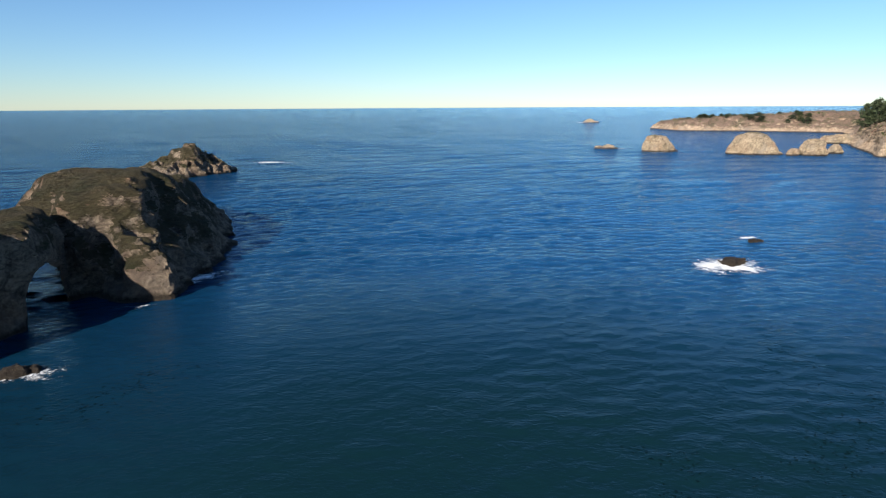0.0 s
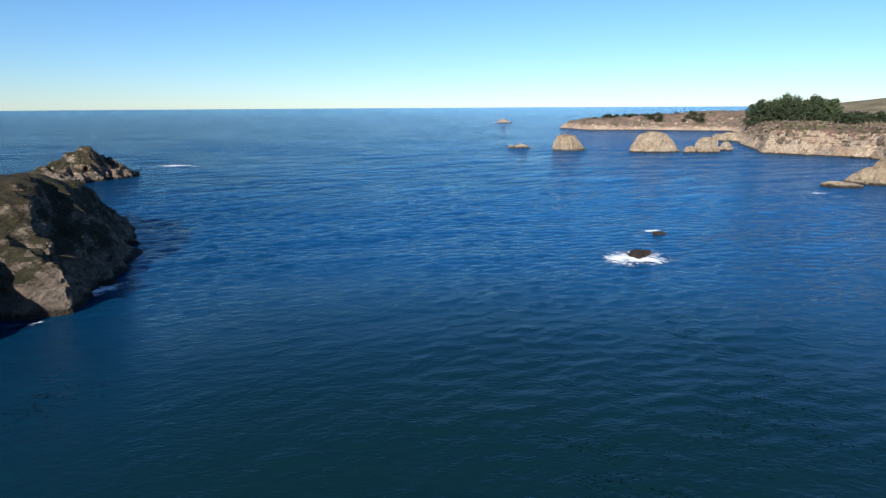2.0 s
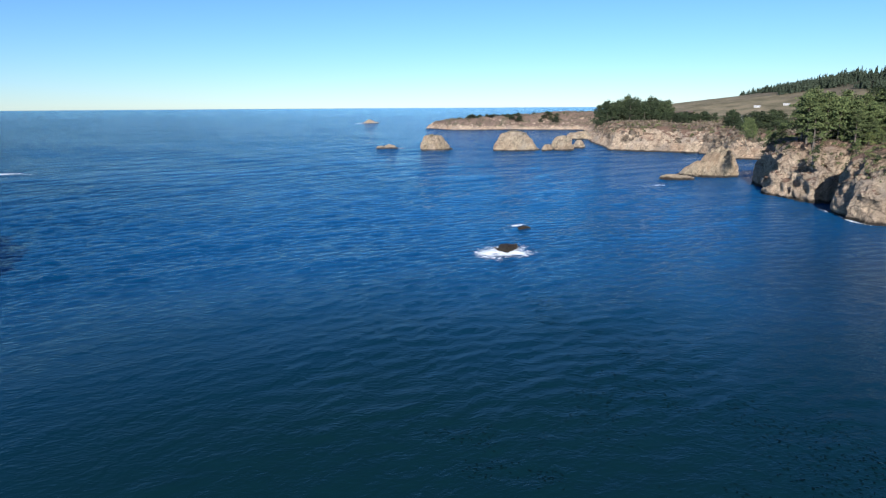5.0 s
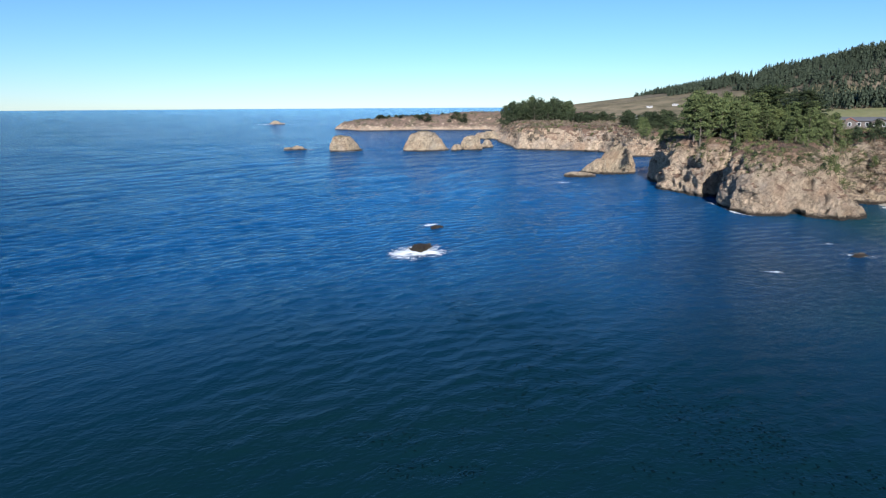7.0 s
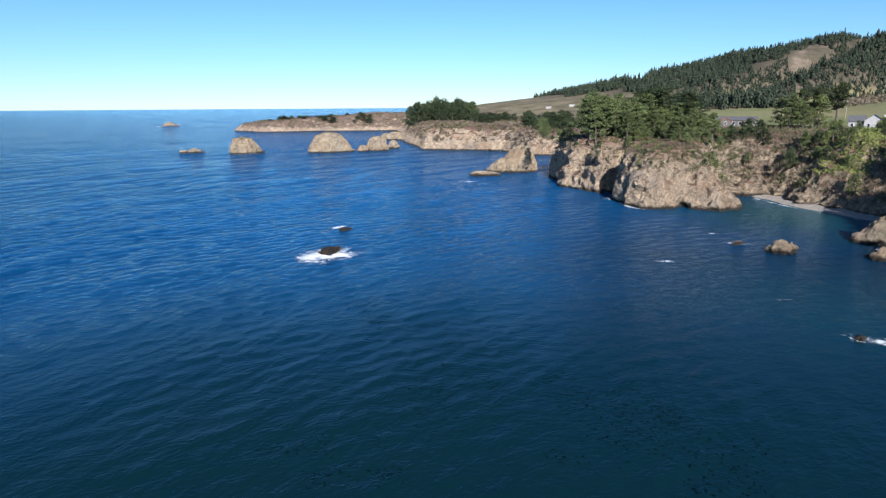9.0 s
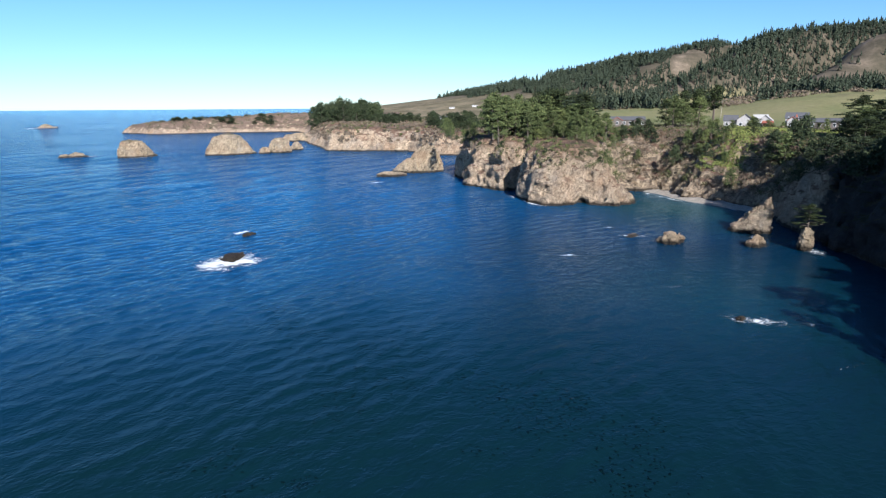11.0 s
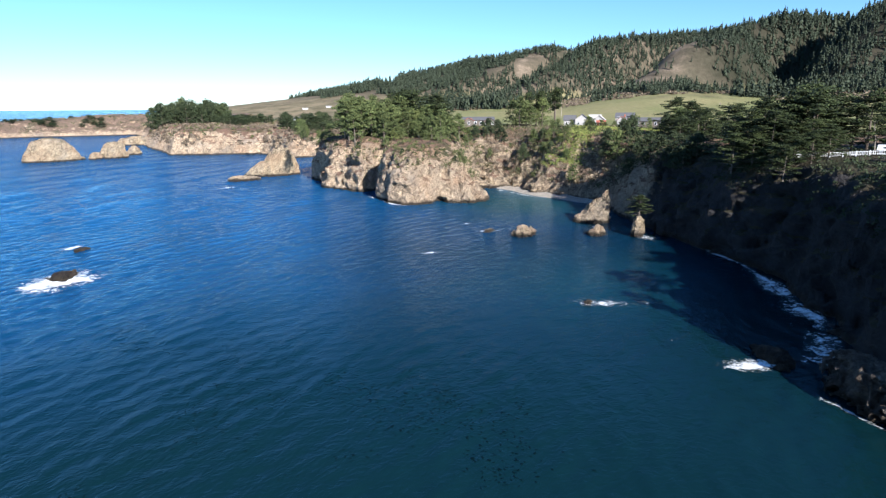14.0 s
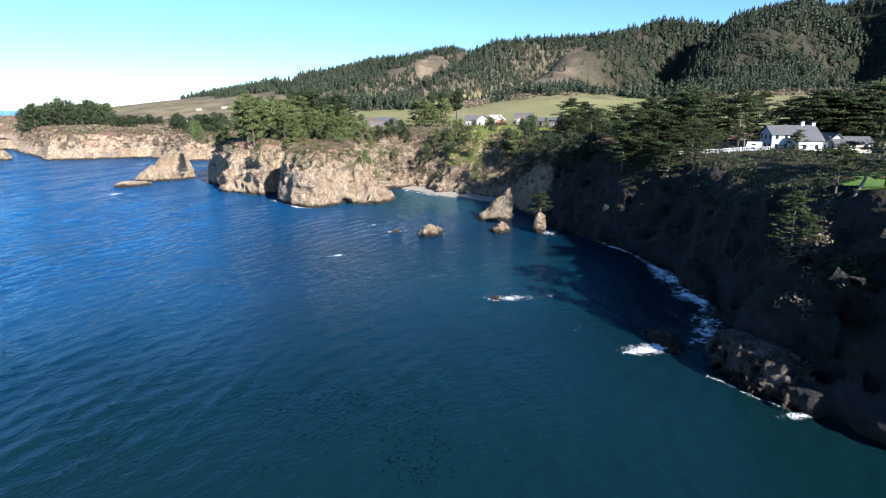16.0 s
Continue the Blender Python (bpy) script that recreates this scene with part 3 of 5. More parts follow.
sea_rock("sea_rock", "dark craggy rock offshore whitened by birds", -148, 352, 34, 19, 19, turn=65, seed=16, res=0.9, top=0.32, material=M_DARK, rough=0.75)


def arch_rock():
    """The big offshore rock: a main mass, a lower arm joined to it, and a window worn through the arm."""
    main = [(-55, 116), (-57.5, 124), (-58, 133), (-55, 150), (-57, 161), (-64, 178), (-76, 205), (-83, 222), (-98, 226), (-117, 192), (-116, 150), (-105, 122), (-84, 116), (-66, 112.5)]
    arm = [(-76, 120), (-70.5, 108), (-70.5, 101), (-73.5, 94), (-77, 80), (-85, 56), (-136, 58), (-136, 100), (-104, 124), (-88, 126)]
    low, high, res = np.array((-140, 52, -2.0)), np.array((-45, 236, 33)), 0.85
    n = ((high - low) / res).astype(int) + 1
    g = np.stack(np.meshgrid(*[np.arange(k) for k in n], indexing="ij"), -1).reshape(-1, 3)
    p = low + g * res
    x, y, z = p.T
    s1, s2 = inside(main, x, y), inside(arm, x, y)
    t1 = np.interp(y, [100, 118, 130, 142, 158, 180, 205, 228], [9, 14.5, 18.5, 20.5, 19, 15, 8.5, 3]) - 0.10 * np.clip(x + 76, 0, 30)
    # the arm's unseen outer end is raised to keep its near face in shade
    t2 = 15.0 + 7.0 * steps(-x - 0.9 * y, -8, 6)
    lay = (0.45 * x - 0.25 * y + 0.85 * z) / 4.0 + 0.8 * vnoise(p, 12, 36, 2)
    rough = 5.0 * vnoise(p * (1, 1, 0.6), 17, 31, 3) + 5.0 * (0.2 - np.abs(vnoise(p * (1, 1, 0.6), 8, 32, 3))) + 1.8 * vnoise(p, 3, 34, 3) + 1.2 * (np.abs(lay - np.floor(lay) - 0.5) * 2 - 0.5)
    rough = rough * np.clip((z + 5) / 8, 0.4, 1)
    lean = np.interp(y, [112, 122, 140, 165, 190], [0.35, 0.55, 0.72, 0.72, 0.8])

    def brow(wall, cap, r=6.0):
        h = np.clip(0.5 + 0.5 * (cap - wall) / r, 0, 1)
        return cap * (1 - h) + wall * h - r * h * (1 - h)
    f1 = brow(s1 - lean * z + rough, (t1 - z) * 0.8 + 0.3 * rough + 2.0)
    f2 = brow(s2 - 0.10 * z + 0.7 * rough, (t2 - z) * 0.8 + 0.35 * rough + 2.0)
    f = np.maximum(f1, f2)
    a = radians(-36)
    across = (x + 73) * math.cos(a) - (y - 104.5) * math.sin(a)
    along = (x + 73) * math.sin(a) + (y - 104.5) * math.cos(a)
    hole = 1 - np.sqrt((across / (3.4 + 0.04 * np.clip(along, 0, 99))) ** 2 + (np.clip(z, 0, 99) / 10.4) ** 2)
    hole = np.where((along > -22) & (along < 90), hole, -1)
    f = np.minimum(f, -hole * 5 + 0.7 * vnoise(p, 4, 33, 2))
    v, q = skin(f.reshape(n), low, res)
    return tagged(new("arch_rock", mesh("arch_rock", v, q, M_DARK)), "massive dark rock island with a worn sea arch", "rock")


arch_rock()
sea_rock("sea_rock", "low black rock awash beside the arch", -63, 81, 5.0, 2.2, 1.6, turn=20, seed=17, res=0.3, top=0.4, material=M_WET)
sea_rock("sea_rock", "small dark rock breaking the surface", 89, 166, 2.4, 1.4, 0.9, seed=18, res=0.25, top=0.4, material=M_WET)
sea_rock("sea_rock", "small black rock with trailing foam", 111, 31, 1.8, 1.1, 1.0, seed=19, res=0.2, top=0.4, material=M_WET)
sea_rock("sea_rock", "flat brown ledge below the leaning rock", 222, 250, 10, 4, 2.6, turn=-45, seed=20, res=0.5, top=0.5)
sea_rock("sea_rock", "black jagged rock on the point", 99, -2, 4.5, 3, 2.2, turn=35, seed=21, res=0.28, top=0.45, material=M_WET, rough=1.3)
sea_rock("sea_rock", "jagged dark boulder under the bluff", 93, -11.5, 4.4, 3.2, 5.0, turn=10, seed=24, res=0.24, top=0.55, material=M_BOULDER, rough=0.8, crag=1.9)
sea_rock("sea_rock", "jagged dark boulder pile under the bluff", 87.5, -14.5, 6.5, 3.8, 5.8, turn=35, seed=22, res=0.24, top=0.55, material=M_BOULDER, rough=0.8, crag=1.9)


# ---- beach ----
def beach():
    """A strip of grey shingle that rises from the water to the cliff foot."""
    water_line = np.array([(230, 66), (233, 73), (240, 92), (252, 112), (256, 121)], float)
    rows, n = [], 60
    t = np.linspace(0, len(water_line) - 1, n)
    line = np.stack([np.interp(t, range(len(water_line)), water_line[:, k]) for k in (0, 1)], 1)
    for out, z in ((-5, -1.2), (1, 0.02), (4, 0.6), (8, 1.0), (12, 1.3), (18, 1.0)):
        rows.append(np.concatenate([line + np.array((0.9, -0.42)) * out, np.full((n, 1), z)], 1))
    v = np.stack(rows).reshape(-1, 3)
    v[:, :2] += 0.8 * np.stack([vnoise(v, 9, 41, 2), vnoise(v, 9, 42, 2)], 1)
    i = np.arange(len(v)).reshape(len(rows), n)
    q = np.stack([i[:-1, :-1], i[:-1, 1:], i[1:, 1:], i[1:, :-1]], -1).reshape(-1, 4)
    m = Nodes("shingle")
    m.set(color=m.ramp(m.noise(0.8, 6, 0.7), (0.3, (0.17, 0.15, 0.12)), (0.7, (0.36, 0.32, 0.265))), rough=0.9, normal=m.bump(m.noise(3.0, 4, 0.7), 0.6, 0.3))
    return tagged(new("beach", mesh("beach", v, q[:, ::-1], m.mat, True)), "narrow grey shingle beach in the cove", "beach", kind="structure")


beach()


# ---- foam and kelp on the water ----
def foam_material():
    """White water: thick in the middle of a patch, torn into lace and specks at its rim."""
    m = Nodes("sea_foam")
    thick = m.node("ShaderNodeAttribute")
    thick.attribute_name = "thick"
    coarse, fine = m.noise(0.55, 6, 0.72, None, 0.8), m.noise(3.2, 5, 0.7, None, 0.4)
    lace = m.ramp(m.cells(0.9, None, "DISTANCE_TO_EDGE"), (0.02, 1.0), (0.30, 0.0))
    h = m.math("ADD", m.math("MULTIPLY", thick.outputs["Fac"], 0.75), m.math("MULTIPLY", m.math("SUBTRACT", coarse, 0.5), 2.0))
    h = m.math("ADD", h, m.math("ADD", m.math("MULTIPLY", m.math("SUBTRACT", fine, 0.5), 1.1), m.math("MULTIPLY", lace, 0.16)))
    m.set(color=m.ramp(fine, (0.3, (0.70, 0.76, 0.78)), (0.6, (0.88, 0.9, 0.9))), rough=0.6, spec=0.3, alpha=m.ramp(h, (0.48, 0.0), (1.15, 0.9)))
    return m.mat


M_FOAM = foam_material()


def foam_sheet(low, high, res, thick, label):
    """A thin sheet of foam on the water wherever thick(x, y) is above nought."""
    X, Y = np.meshgrid(np.arange(low[0], high[0], res), np.arange(low[1], high[1], res), indexing="ij")
    d = thick(X.ravel(), Y.ravel())
    v = np.stack([X.ravel(), Y.ravel(), sea_z(X.ravel(), Y.ravel()) + 0.10], 1)
    i = np.arange(X.size).reshape(X.shape)
    q = np.stack([i[:-1, :-1], i[1:, :-1], i[1:, 1:], i[:-1, 1:]], -1).reshape(-1, 4)
    q = q[d[q].max(1) > -0.1]
    used_v, q = np.unique(q, return_inverse=True)
    me = mesh("foam", v[used_v], q.reshape(-1, 4), M_FOAM)
    me.attributes.new("thick", "FLOAT", "POINT").data.foreach_set("value", d[used_v].astype(np.float32))
    return tagged(new("foam", me), label, "foam", "", "stuff")


def foam_patch(x, y, lx, ly, turn=0, seed=0, cut=0.12, res=0.4):
    """Broken white water round a rock."""
    c, s_ = math.cos(radians(turn)), math.sin(radians(turn))

    def thick(px, py):
        u, w = ((px - x) * c + (py - y) * s_) / lx, (-(px - x) * s_ + (py - y) * c) / ly
        p = np.stack([px, py, 0 * px], 1)
        return 1.15 - 0.85 * np.sqrt(u * u + w * w) + 0.5 * vnoise(p, 0.6 * lx, seed + 50, 2) - cut
    r = max(lx, ly) * 1.7
    return foam_sheet((x - r, y - r), (x + r, y + r), res, thick, "broken white foam on the sea")


for fx, fy, fl, fw, ft, fs, fc in (
        (68.7, 138.8, 7.0, 5.0, 15, 1, -0.38), (89, 170, 4.5, 1.6, 20, 2, 0.2), (113, 27, 7, 2.6, -70, 3, 0.15), (94.5, 1.0, 5.0, 2.2, -48, 4, 0.05),
        (79.5, -18.5, 4.5, 1.4, -55, 6, 0.15), (-118, 420, 16, 9, 0, 7, 0.1), (-61, 80, 6, 2.6, 20, 8, 0.2),
        (-56, 130, 9, 3.5, 60, 9, 0.2), (196, 233, 9, 4, 20, 10, 0.2), (190, 130, 4, 1.6, -60, 11, 0.25), (203, 151, 4, 2.4, 60, 12, 0.2),
        (165, 78, 4.5, 1.8, -50, 13, -0.05), (131, 80, 4, 1.2, -50, 14, 0.3), (172, 89, 3, 1.0, -40, 15, 0.3), (148, 538, 22, 12, 0, 16, 0.3),
        (176, 492, 26, 10, 0, 17, 0.35), (310, 1352, 34, 24, 0, 18, 0.1), (184, 49, 5, 2, 30, 19, 0.1), (178, 33, 5, 2.4, 40, 20, 0.1),
        (340, 600, 4, 2, 0, 21, 0.2), (-60, 112, 7, 1.6, 10, 22, 0.3), (209, 115, 3, 0.9, -40, 23, 0.35), (410, 1290, 40, 16, 0, 24, 0.4)):
    foam_patch(fx, fy, fl, fw, ft, fs, fc, 0.4 if fy < 300 else 1.2)


def surf(line, width, seed, name_label, cut=0.0):
    """Foam strung along a stretch of shore."""
    line = np.array(line, float)

    def density(px, py):
        d = np.full(px.shape, 1e9)
        for (ax, ay), (bx, by) in zip(line[:-1], line[1:]):
            ex, ey = bx - ax, by - ay
            t = np.clip(((px - ax) * ex + (py - ay) * ey) / (ex * ex + ey * ey), 0, 1)
            d = np.minimum(d, np.hypot(px - ax - ex * t, py - ay - ey * t))
        p = np.stack([px, py, 0 * px], 1)
        return 1.0 - 0.8 * d / width + 0.7 * vnoise(p, 7.0, seed, 2) - cut
    return foam_sheet(line.min(0) - width * 2, line.max(0) + width * 2, 0.5, density, name_label)


surf([(104, -9), (112, -8), (122, -8), (131, -4), (143, 0)], 4.5, 71, "white surf washing the shaded cove shore", 0.12)
surf([(92.5, -3), (87, -7.5), (82, -13.5), (78.5, -19)], 1.0, 76, "lacy surf along the black rocks", 0.6)
surf([(193, 127), (194, 134), (199, 142), (206, 150)], 1.2, 77, "broken foam round the foot of the headland", 0.35)
surf([(143, 0), (158, 7), (170, 17), (183, 28)], 1.8, 72, "thin line of surf below the shaded bluff", 0.2)
surf([(231, 70), (238, 92), (250, 113)], 1.5, 73, "thin line of surf along the shingle", 0.3)
surf([(94, 18), (97, 14), (103, 11)], 0.7, 74, "thin streak of foam specks on calm water", 0.3)
surf([(118, 52), (124, 47)], 0.6, 75, "thin streak of foam specks on calm water", 0.3)


def kelp_bed(spots, seed):
    """Floating kelp: dark ragged leaves lying on the water in loose beds."""
    rng = np.random.RandomState(seed)
    vs = []
    for x, y, sx, sy, n in spots:
        k = rng.randint(4, 8)
        hubs = np.stack([x + rng.randn(k) * sx, y + rng.randn(k) * sy], 1)
        for c in hubs[rng.randint(0, k, int(1.1 * n))]:
            p = c + rng.randn(2) * (0.5 * sx, 0.5 * sy)
            a, ln, wd = rng.uniform(0, 6.28), rng.uniform(0.10, 0.34), rng.uniform(0.04, 0.13)
            d, e = np.array((math.cos(a), math.sin(a))), np.array((-math.sin(a), math.cos(a)))
            vs.append([(*(p + d * ln * u + e * wd * w), 0.03) for u, w in ((-1, -0.3), (0.1, -1), (1, 0.2), (-0.2, 0.9))])
    v = np.array(vs).reshape(-1, 3)
    v[:, 2] += sea_z(v[:, 0], v[:, 1]) + 0.03
    return v, np.arange(len(v)).reshape(-1, 4)


M_KELP = plain("kelp", (0.0025, 0.0085, 0.012), 0.95, 0.4, 1.0)
M_KELP.node_tree.nodes["Principled BSDF"].inputs["Specular IOR Level"].default_value = 0.0
v, q = kelp_bed([(60, 48, 4, 5, 150), (58, 35, 4, 5, 260), (58, 25, 3, 3, 80), (54, 74, 5, 5, 120), (51, 60, 5, 6, 160), (52, 25, 2, 2, 50),
                 (52, 90, 4, 6, 140), (53, 98, 4, 3, 110), (26, 58, 2.5, 2, 50), (28, 50, 2, 2, 60), (45, 40, 2, 2, 25),
                 (-49, 71, 3, 3, 70), (-44, 79, 3, 3, 60), (-41, 87, 3, 3, 40), (46, 62, 3, 4, 120), (44, 235, 8, 6, 130), (70, 300, 14, 5, 90)], 3)
tagged(new("kelp", mesh("kelp", v, q, M_KELP)), "dark brown kelp floating in loose beds", "kelp", "", "stuff")


# ---- trees ----
def tube(points, radii, sides=6):
    points, rings = np.array(points, float), []
    for i, (p, r) in enumerate(zip(points, radii)):
        d = points[min(i + 1, len(points) - 1)] - points[max(i - 1, 0)]
        d = d / (np.linalg.norm(d) + 1e-9)
        a = np.cross(d, (0.31, 0.95, 0.1))
        a = a / (np.linalg.norm(a) + 1e-9)
        b = np.cross(d, a)
        t = np.arange(sides) * 2 * math.pi / sides
        rings.append(p + r * (np.cos(t)[:, None] * a + np.sin(t)[:, None] * b))
    v = np.concatenate(rings)
    i = np.arange(len(v)).reshape(len(points), sides)
    j = np.roll(i, -1, 1)
    return v, np.stack([i[:-1], j[:-1], j[1:], i[1:]], -1).reshape(-1, 4)


def join(pieces):
    vs, qs, n = [], [], 0
    for v, q in pieces:
        vs.append(v)
        qs.append(np.asarray(q) + n)
        n += len(v)
    return np.concatenate(vs), np.concatenate(qs)


def leaves(rng, centre, radii, n, size, flat=0.5):
    """A tuft of n small leaf sprays filling a ragged ellipsoid."""
    d = rng.randn(n, 3)
    d /= np.linalg.norm(d, axis=1)[:, None]
    c = centre + d * radii * rng.uniform(0.35, 1.05, (n, 1))
    nrm = rng.randn(n, 3) * (1 - flat) + d * 0.5 + (0, 0, flat)
    nrm /= np.linalg.norm(nrm, axis=1)[:, None]
    a = np.cross(nrm, rng.randn(n, 3))
    a /= np.linalg.norm(a, axis=1)[:, None]
    b = np.cross(nrm, a)
    s = size * rng.uniform(0.6, 1.4, (n, 1))
    v = np.stack([c - a * s, c - b * s * 0.55, c + a * s, c + b * s * 0.55], 1).reshape(-1, 3)
    return v, np.arange(4 * n).reshape(-1, 4)


def build_tree(name, label, material, height, spread, first, limbs, tufts, tuft, flat, seed, power=1.6, along=(0.55, 1.0), leaf=0.017, lie=0.55):
    """A tree with a tapered trunk, limbs and a crown of many small leaf sprays in tufts."""
    rng = np.random.RandomState(seed)
    bend = rng.randn(3) * (0.3, 0.3, 0) * height * 0.06
    top = height * 0.93

    def stem(f):
        return np.array((0, 0, f * top)) + bend * f * f + np.array((math.sin(f * 5 + seed), math.cos(f * 4 + seed), 0)) * 0.02 * height * f
    r0 = 0.016 * height + 0.08
    root = tagged(new(name), label, "tree")
    part("trunk", tube([stem(f) - (0, 0, 0.8 if f == 0 else 0) for f in np.linspace(0, 1, 8)], [r0 * (1.25 - 1.15 * f) for f in np.linspace(0, 1, 8)], 7), M_BARK, root)
    crown = []
    for k in range(limbs):
        f = first + (1 - first) * (k + rng.uniform(0, 0.8)) / limbs
        a = k * 2.4 + rng.uniform(-0.5, 0.5)
        g = (f - first) / (1 - first)
        reach = spread * (1 - 0.9 * g**power) * rng.uniform(0.55, 1.15)
        rise = (0.15 + 0.35 * g) * reach
        p0 = stem(min(f, 0.99))
        p2 = p0 + (math.cos(a) * reach, math.sin(a) * reach, rise)
        p1 = (p0 + p2) / 2 + (0, 0, -0.08 * reach)
        if k < 6:
            part("limb", tube([p0, p1, p2], [r0 * 0.42 * (1.1 - g), r0 * 0.28 * (1.1 - g), 0.03], 5), M_BARK, root)
        for u in along:
            size = np.array((1, 1, flat)) * tuft * rng.uniform(0.65, 1.2) * (0.75 + 0.25 * u)
            crown.append(leaves(rng, p0 * (1 - u) + p2 * u + rng.randn(3) * 0.25 * tuft, size, tufts, leaf * height, lie))
    crown.append(leaves(rng, stem(1.0), np.array((0.8, 0.8, 0.8)) * tuft, tufts, leaf * height, 0.4))
    part("crown", join(crown), material, root)
    return root


def part(name, data, material, parent, label=""):
    v, q = data
    ob = new(name, mesh(name, v, q, material))
    ob.parent = parent
    if label:
        tagged(ob, label)
    return ob


CYPRESS = [build_tree("cypress", "tall dark cypress with flat layered boughs", M_CYPRESS, 20, 10.5, 0.14, 24, 105, 2.9, 0.17, 100 + k, 3.2, (0.4, 0.72, 1.0), 0.017, 0.8) for k in range(4)]
PINE = [build_tree("pine", "open-crowned coastal pine on the cliff top", M_PINE, 16, 5.0, 0.2, 24, 58, 1.85, 0.5, 120 + k, 2.4, leaf=0.0185) for k in range(4)]
ROUND = [build_tree("spreading_tree", "dense round-crowned dark evergreen", M_OAK, 11, 6.0, 0.04, 22, 44, 2.2, 0.6, 180 + k, 2.6, (0.45, 0.8), 0.036) for k in range(3)]
YOUNG = [build_tree("young_pine", "bushy young pine leafy to the ground", M_PINE, 9, 3.4, 0.05, 20, 46, 1.25, 0.7, 140 + k, 1.1, leaf=0.025) for k in range(3)]
BARE = [build_tree("tall_pine", "tall thin pine with bare pale trunk", M_CYPRESS, 21, 4.0, 0.5, 14, 75, 1.9, 0.55, 160 + k, 2.0) for k in range(2)]
used = set()


def plant(kinds, x, y, scale=1.0, seed=0, sink=0.3, group="", z=None, squash=1.0):
    rng = random.Random(seed * 7919 + int(x * 13) + int(y * 31))
    proto = kinds[rng.randrange(len(kinds))]
    s = scale * rng.uniform(0.88, 1.12)
    m = Matrix.Translation((x, y, (ground_z(x, y) if z is None else z) - sink)) @ Matrix.Rotation(rng.uniform(0, 6.28), 4, "Z") @ Matrix.Diagonal((s * squash, s * squash, s, 1))
    if proto.name not in used:
        used.add(proto.name)
        proto.matrix_basis = m
        ob = proto
    else:
        ob = copy_thing(proto, m)
        ob.scale = (s * squash, s * squash, s)
    if group:
        tagged(ob, group=group)
    return ob


def grove(kinds, n, x0, y0, x1, y1, half, scale, seed, group, gap=4.0, squash=1.0):
    """Trees scattered in a band from one spot to another."""
    rng, done = random.Random(seed), []
    for _ in range(n * 12):
        if len(done) >= n:
            break
        t, w = rng.random(), rng.uniform(-half, half)
        d = math.hypot(x1 - x0, y1 - y0) or 1
        x, y = x0 + (x1 - x0) * t - (y1 - y0) / d * w, y0 + (y1 - y0) * t + (x1 - x0) / d * w
        if any((x - a) ** 2 + (y - b) ** 2 < gap * gap for a, b in done) or ground_z(x, y) < 12:
            continue
        done.append((x, y))
        plant(kinds, x, y, scale * rng.uniform(0.75, 1.15), seed + len(done), group=group, squash=squash)


HEAD = "pines on the headland"
grove(PINE, 12, 228, 184, 244, 174, 6, 1.2, 1, HEAD, 3.4)
grove(PINE, 22, 236, 172, 268, 152, 11, 0.86, 41, HEAD, 3.6)
grove(PINE + CYPRESS[:1], 18, 250, 164, 280, 192, 12, 1.0, 2, HEAD, 4.0)
grove(PINE, 12, 236, 146, 256, 134, 6, 0.7, 3, HEAD, 3.4)
grove(YOUNG, 24, 230, 172, 264, 142, 8, 0.7, 4, HEAD, 2.8, 1.2)
grove(YOUNG, 8, 232, 205, 262, 235, 8, 0.9, 5, HEAD, 3.0)
for x, y, sc in ((226, 177, 1.15), (229, 185, 1.2), (233, 180, 1.1)):
    plant(PINE, x, y, sc, 6, group=HEAD)
grove(YOUNG, 9, 222, 134, 244, 121, 6, 0.55, 33, HEAD, 3.0, 1.2)
grove(ROUND, 5, 262, 134, 272, 122, 5, 0.62, 34, HEAD, 4.0)
grove(ROUND, 9, 234, 176, 260, 156, 7, 0.62, 44, HEAD, 4.5, 0.9)
plant(CYPRESS, 262, 154, 0.86, 7, group=HEAD)
plant(CYPRESS, 254, 147, 0.80, 8, group=HEAD)
COVE = "trees above the cove"
for x, y, sc in ((309, 116, 0.95), (313, 110, 1.0), (316, 120, 0.9), (306, 122, 0.85), (320, 113, 0.95)):
    plant(BARE, x, y, sc, 9, group=COVE)
grove(PINE, 7, 296, 130, 306, 116, 6, 0.85, 10, COVE, 3.5)
grove(YOUNG, 8, 260, 124, 278, 80, 9, 0.7, 11, COVE, 3.5, 1.15)
grove(ROUND, 6, 256, 112, 282, 72, 10, 0.55, 43, COVE, 4.5, 0.9)
grove(ROUND, 7, 246, 64, 272, 52, 10, 0.75, 12, COVE, 4, 0.9)
grove(ROUND, 4, 210, 40, 226, 48, 5, 0.55, 51, COVE, 4, 1.0)
grove(CYPRESS, 4, 250, 40, 268, 34, 5, 0.5, 52, COVE, 5, 1.0)
grove(YOUNG, 13, 303, 128, 312, 60, 5, 0.45, 31, COVE, 3.5, 1.5)
grove(PINE + CYPRESS[:2], 9, 272, 46, 282, 16, 8, 0.72, 13, COVE, 4)
grove(ROUND, 8, 262, 40, 272, 12, 7, 0.7, 53, COVE, 4)
grove(YOUNG, 3, 290, 66, 312, 56, 4, 0.7, 14, COVE, 4)
BLUFF = "cypresses on the bluff"
grove(CYPRESS, 15, 190, 8, 208, -11, 12, 0.80, 15, BLUFF, 5.0)
grove(CYPRESS, 12, 178, 14, 188, -2, 6, 0.6, 16, BLUFF, 4.0)
grove(CYPRESS, 4, 216, 26, 246, 19, 7, 0.6, 17, BLUFF, 6)
grove(CYPRESS, 18, 216, -46, 246, -62, 13, 0.84, 18, BLUFF, 5.5, 1.3)
grove(CYPRESS, 2, 226, -24, 231, -30, 3, 0.85, 19, BLUFF, 5)
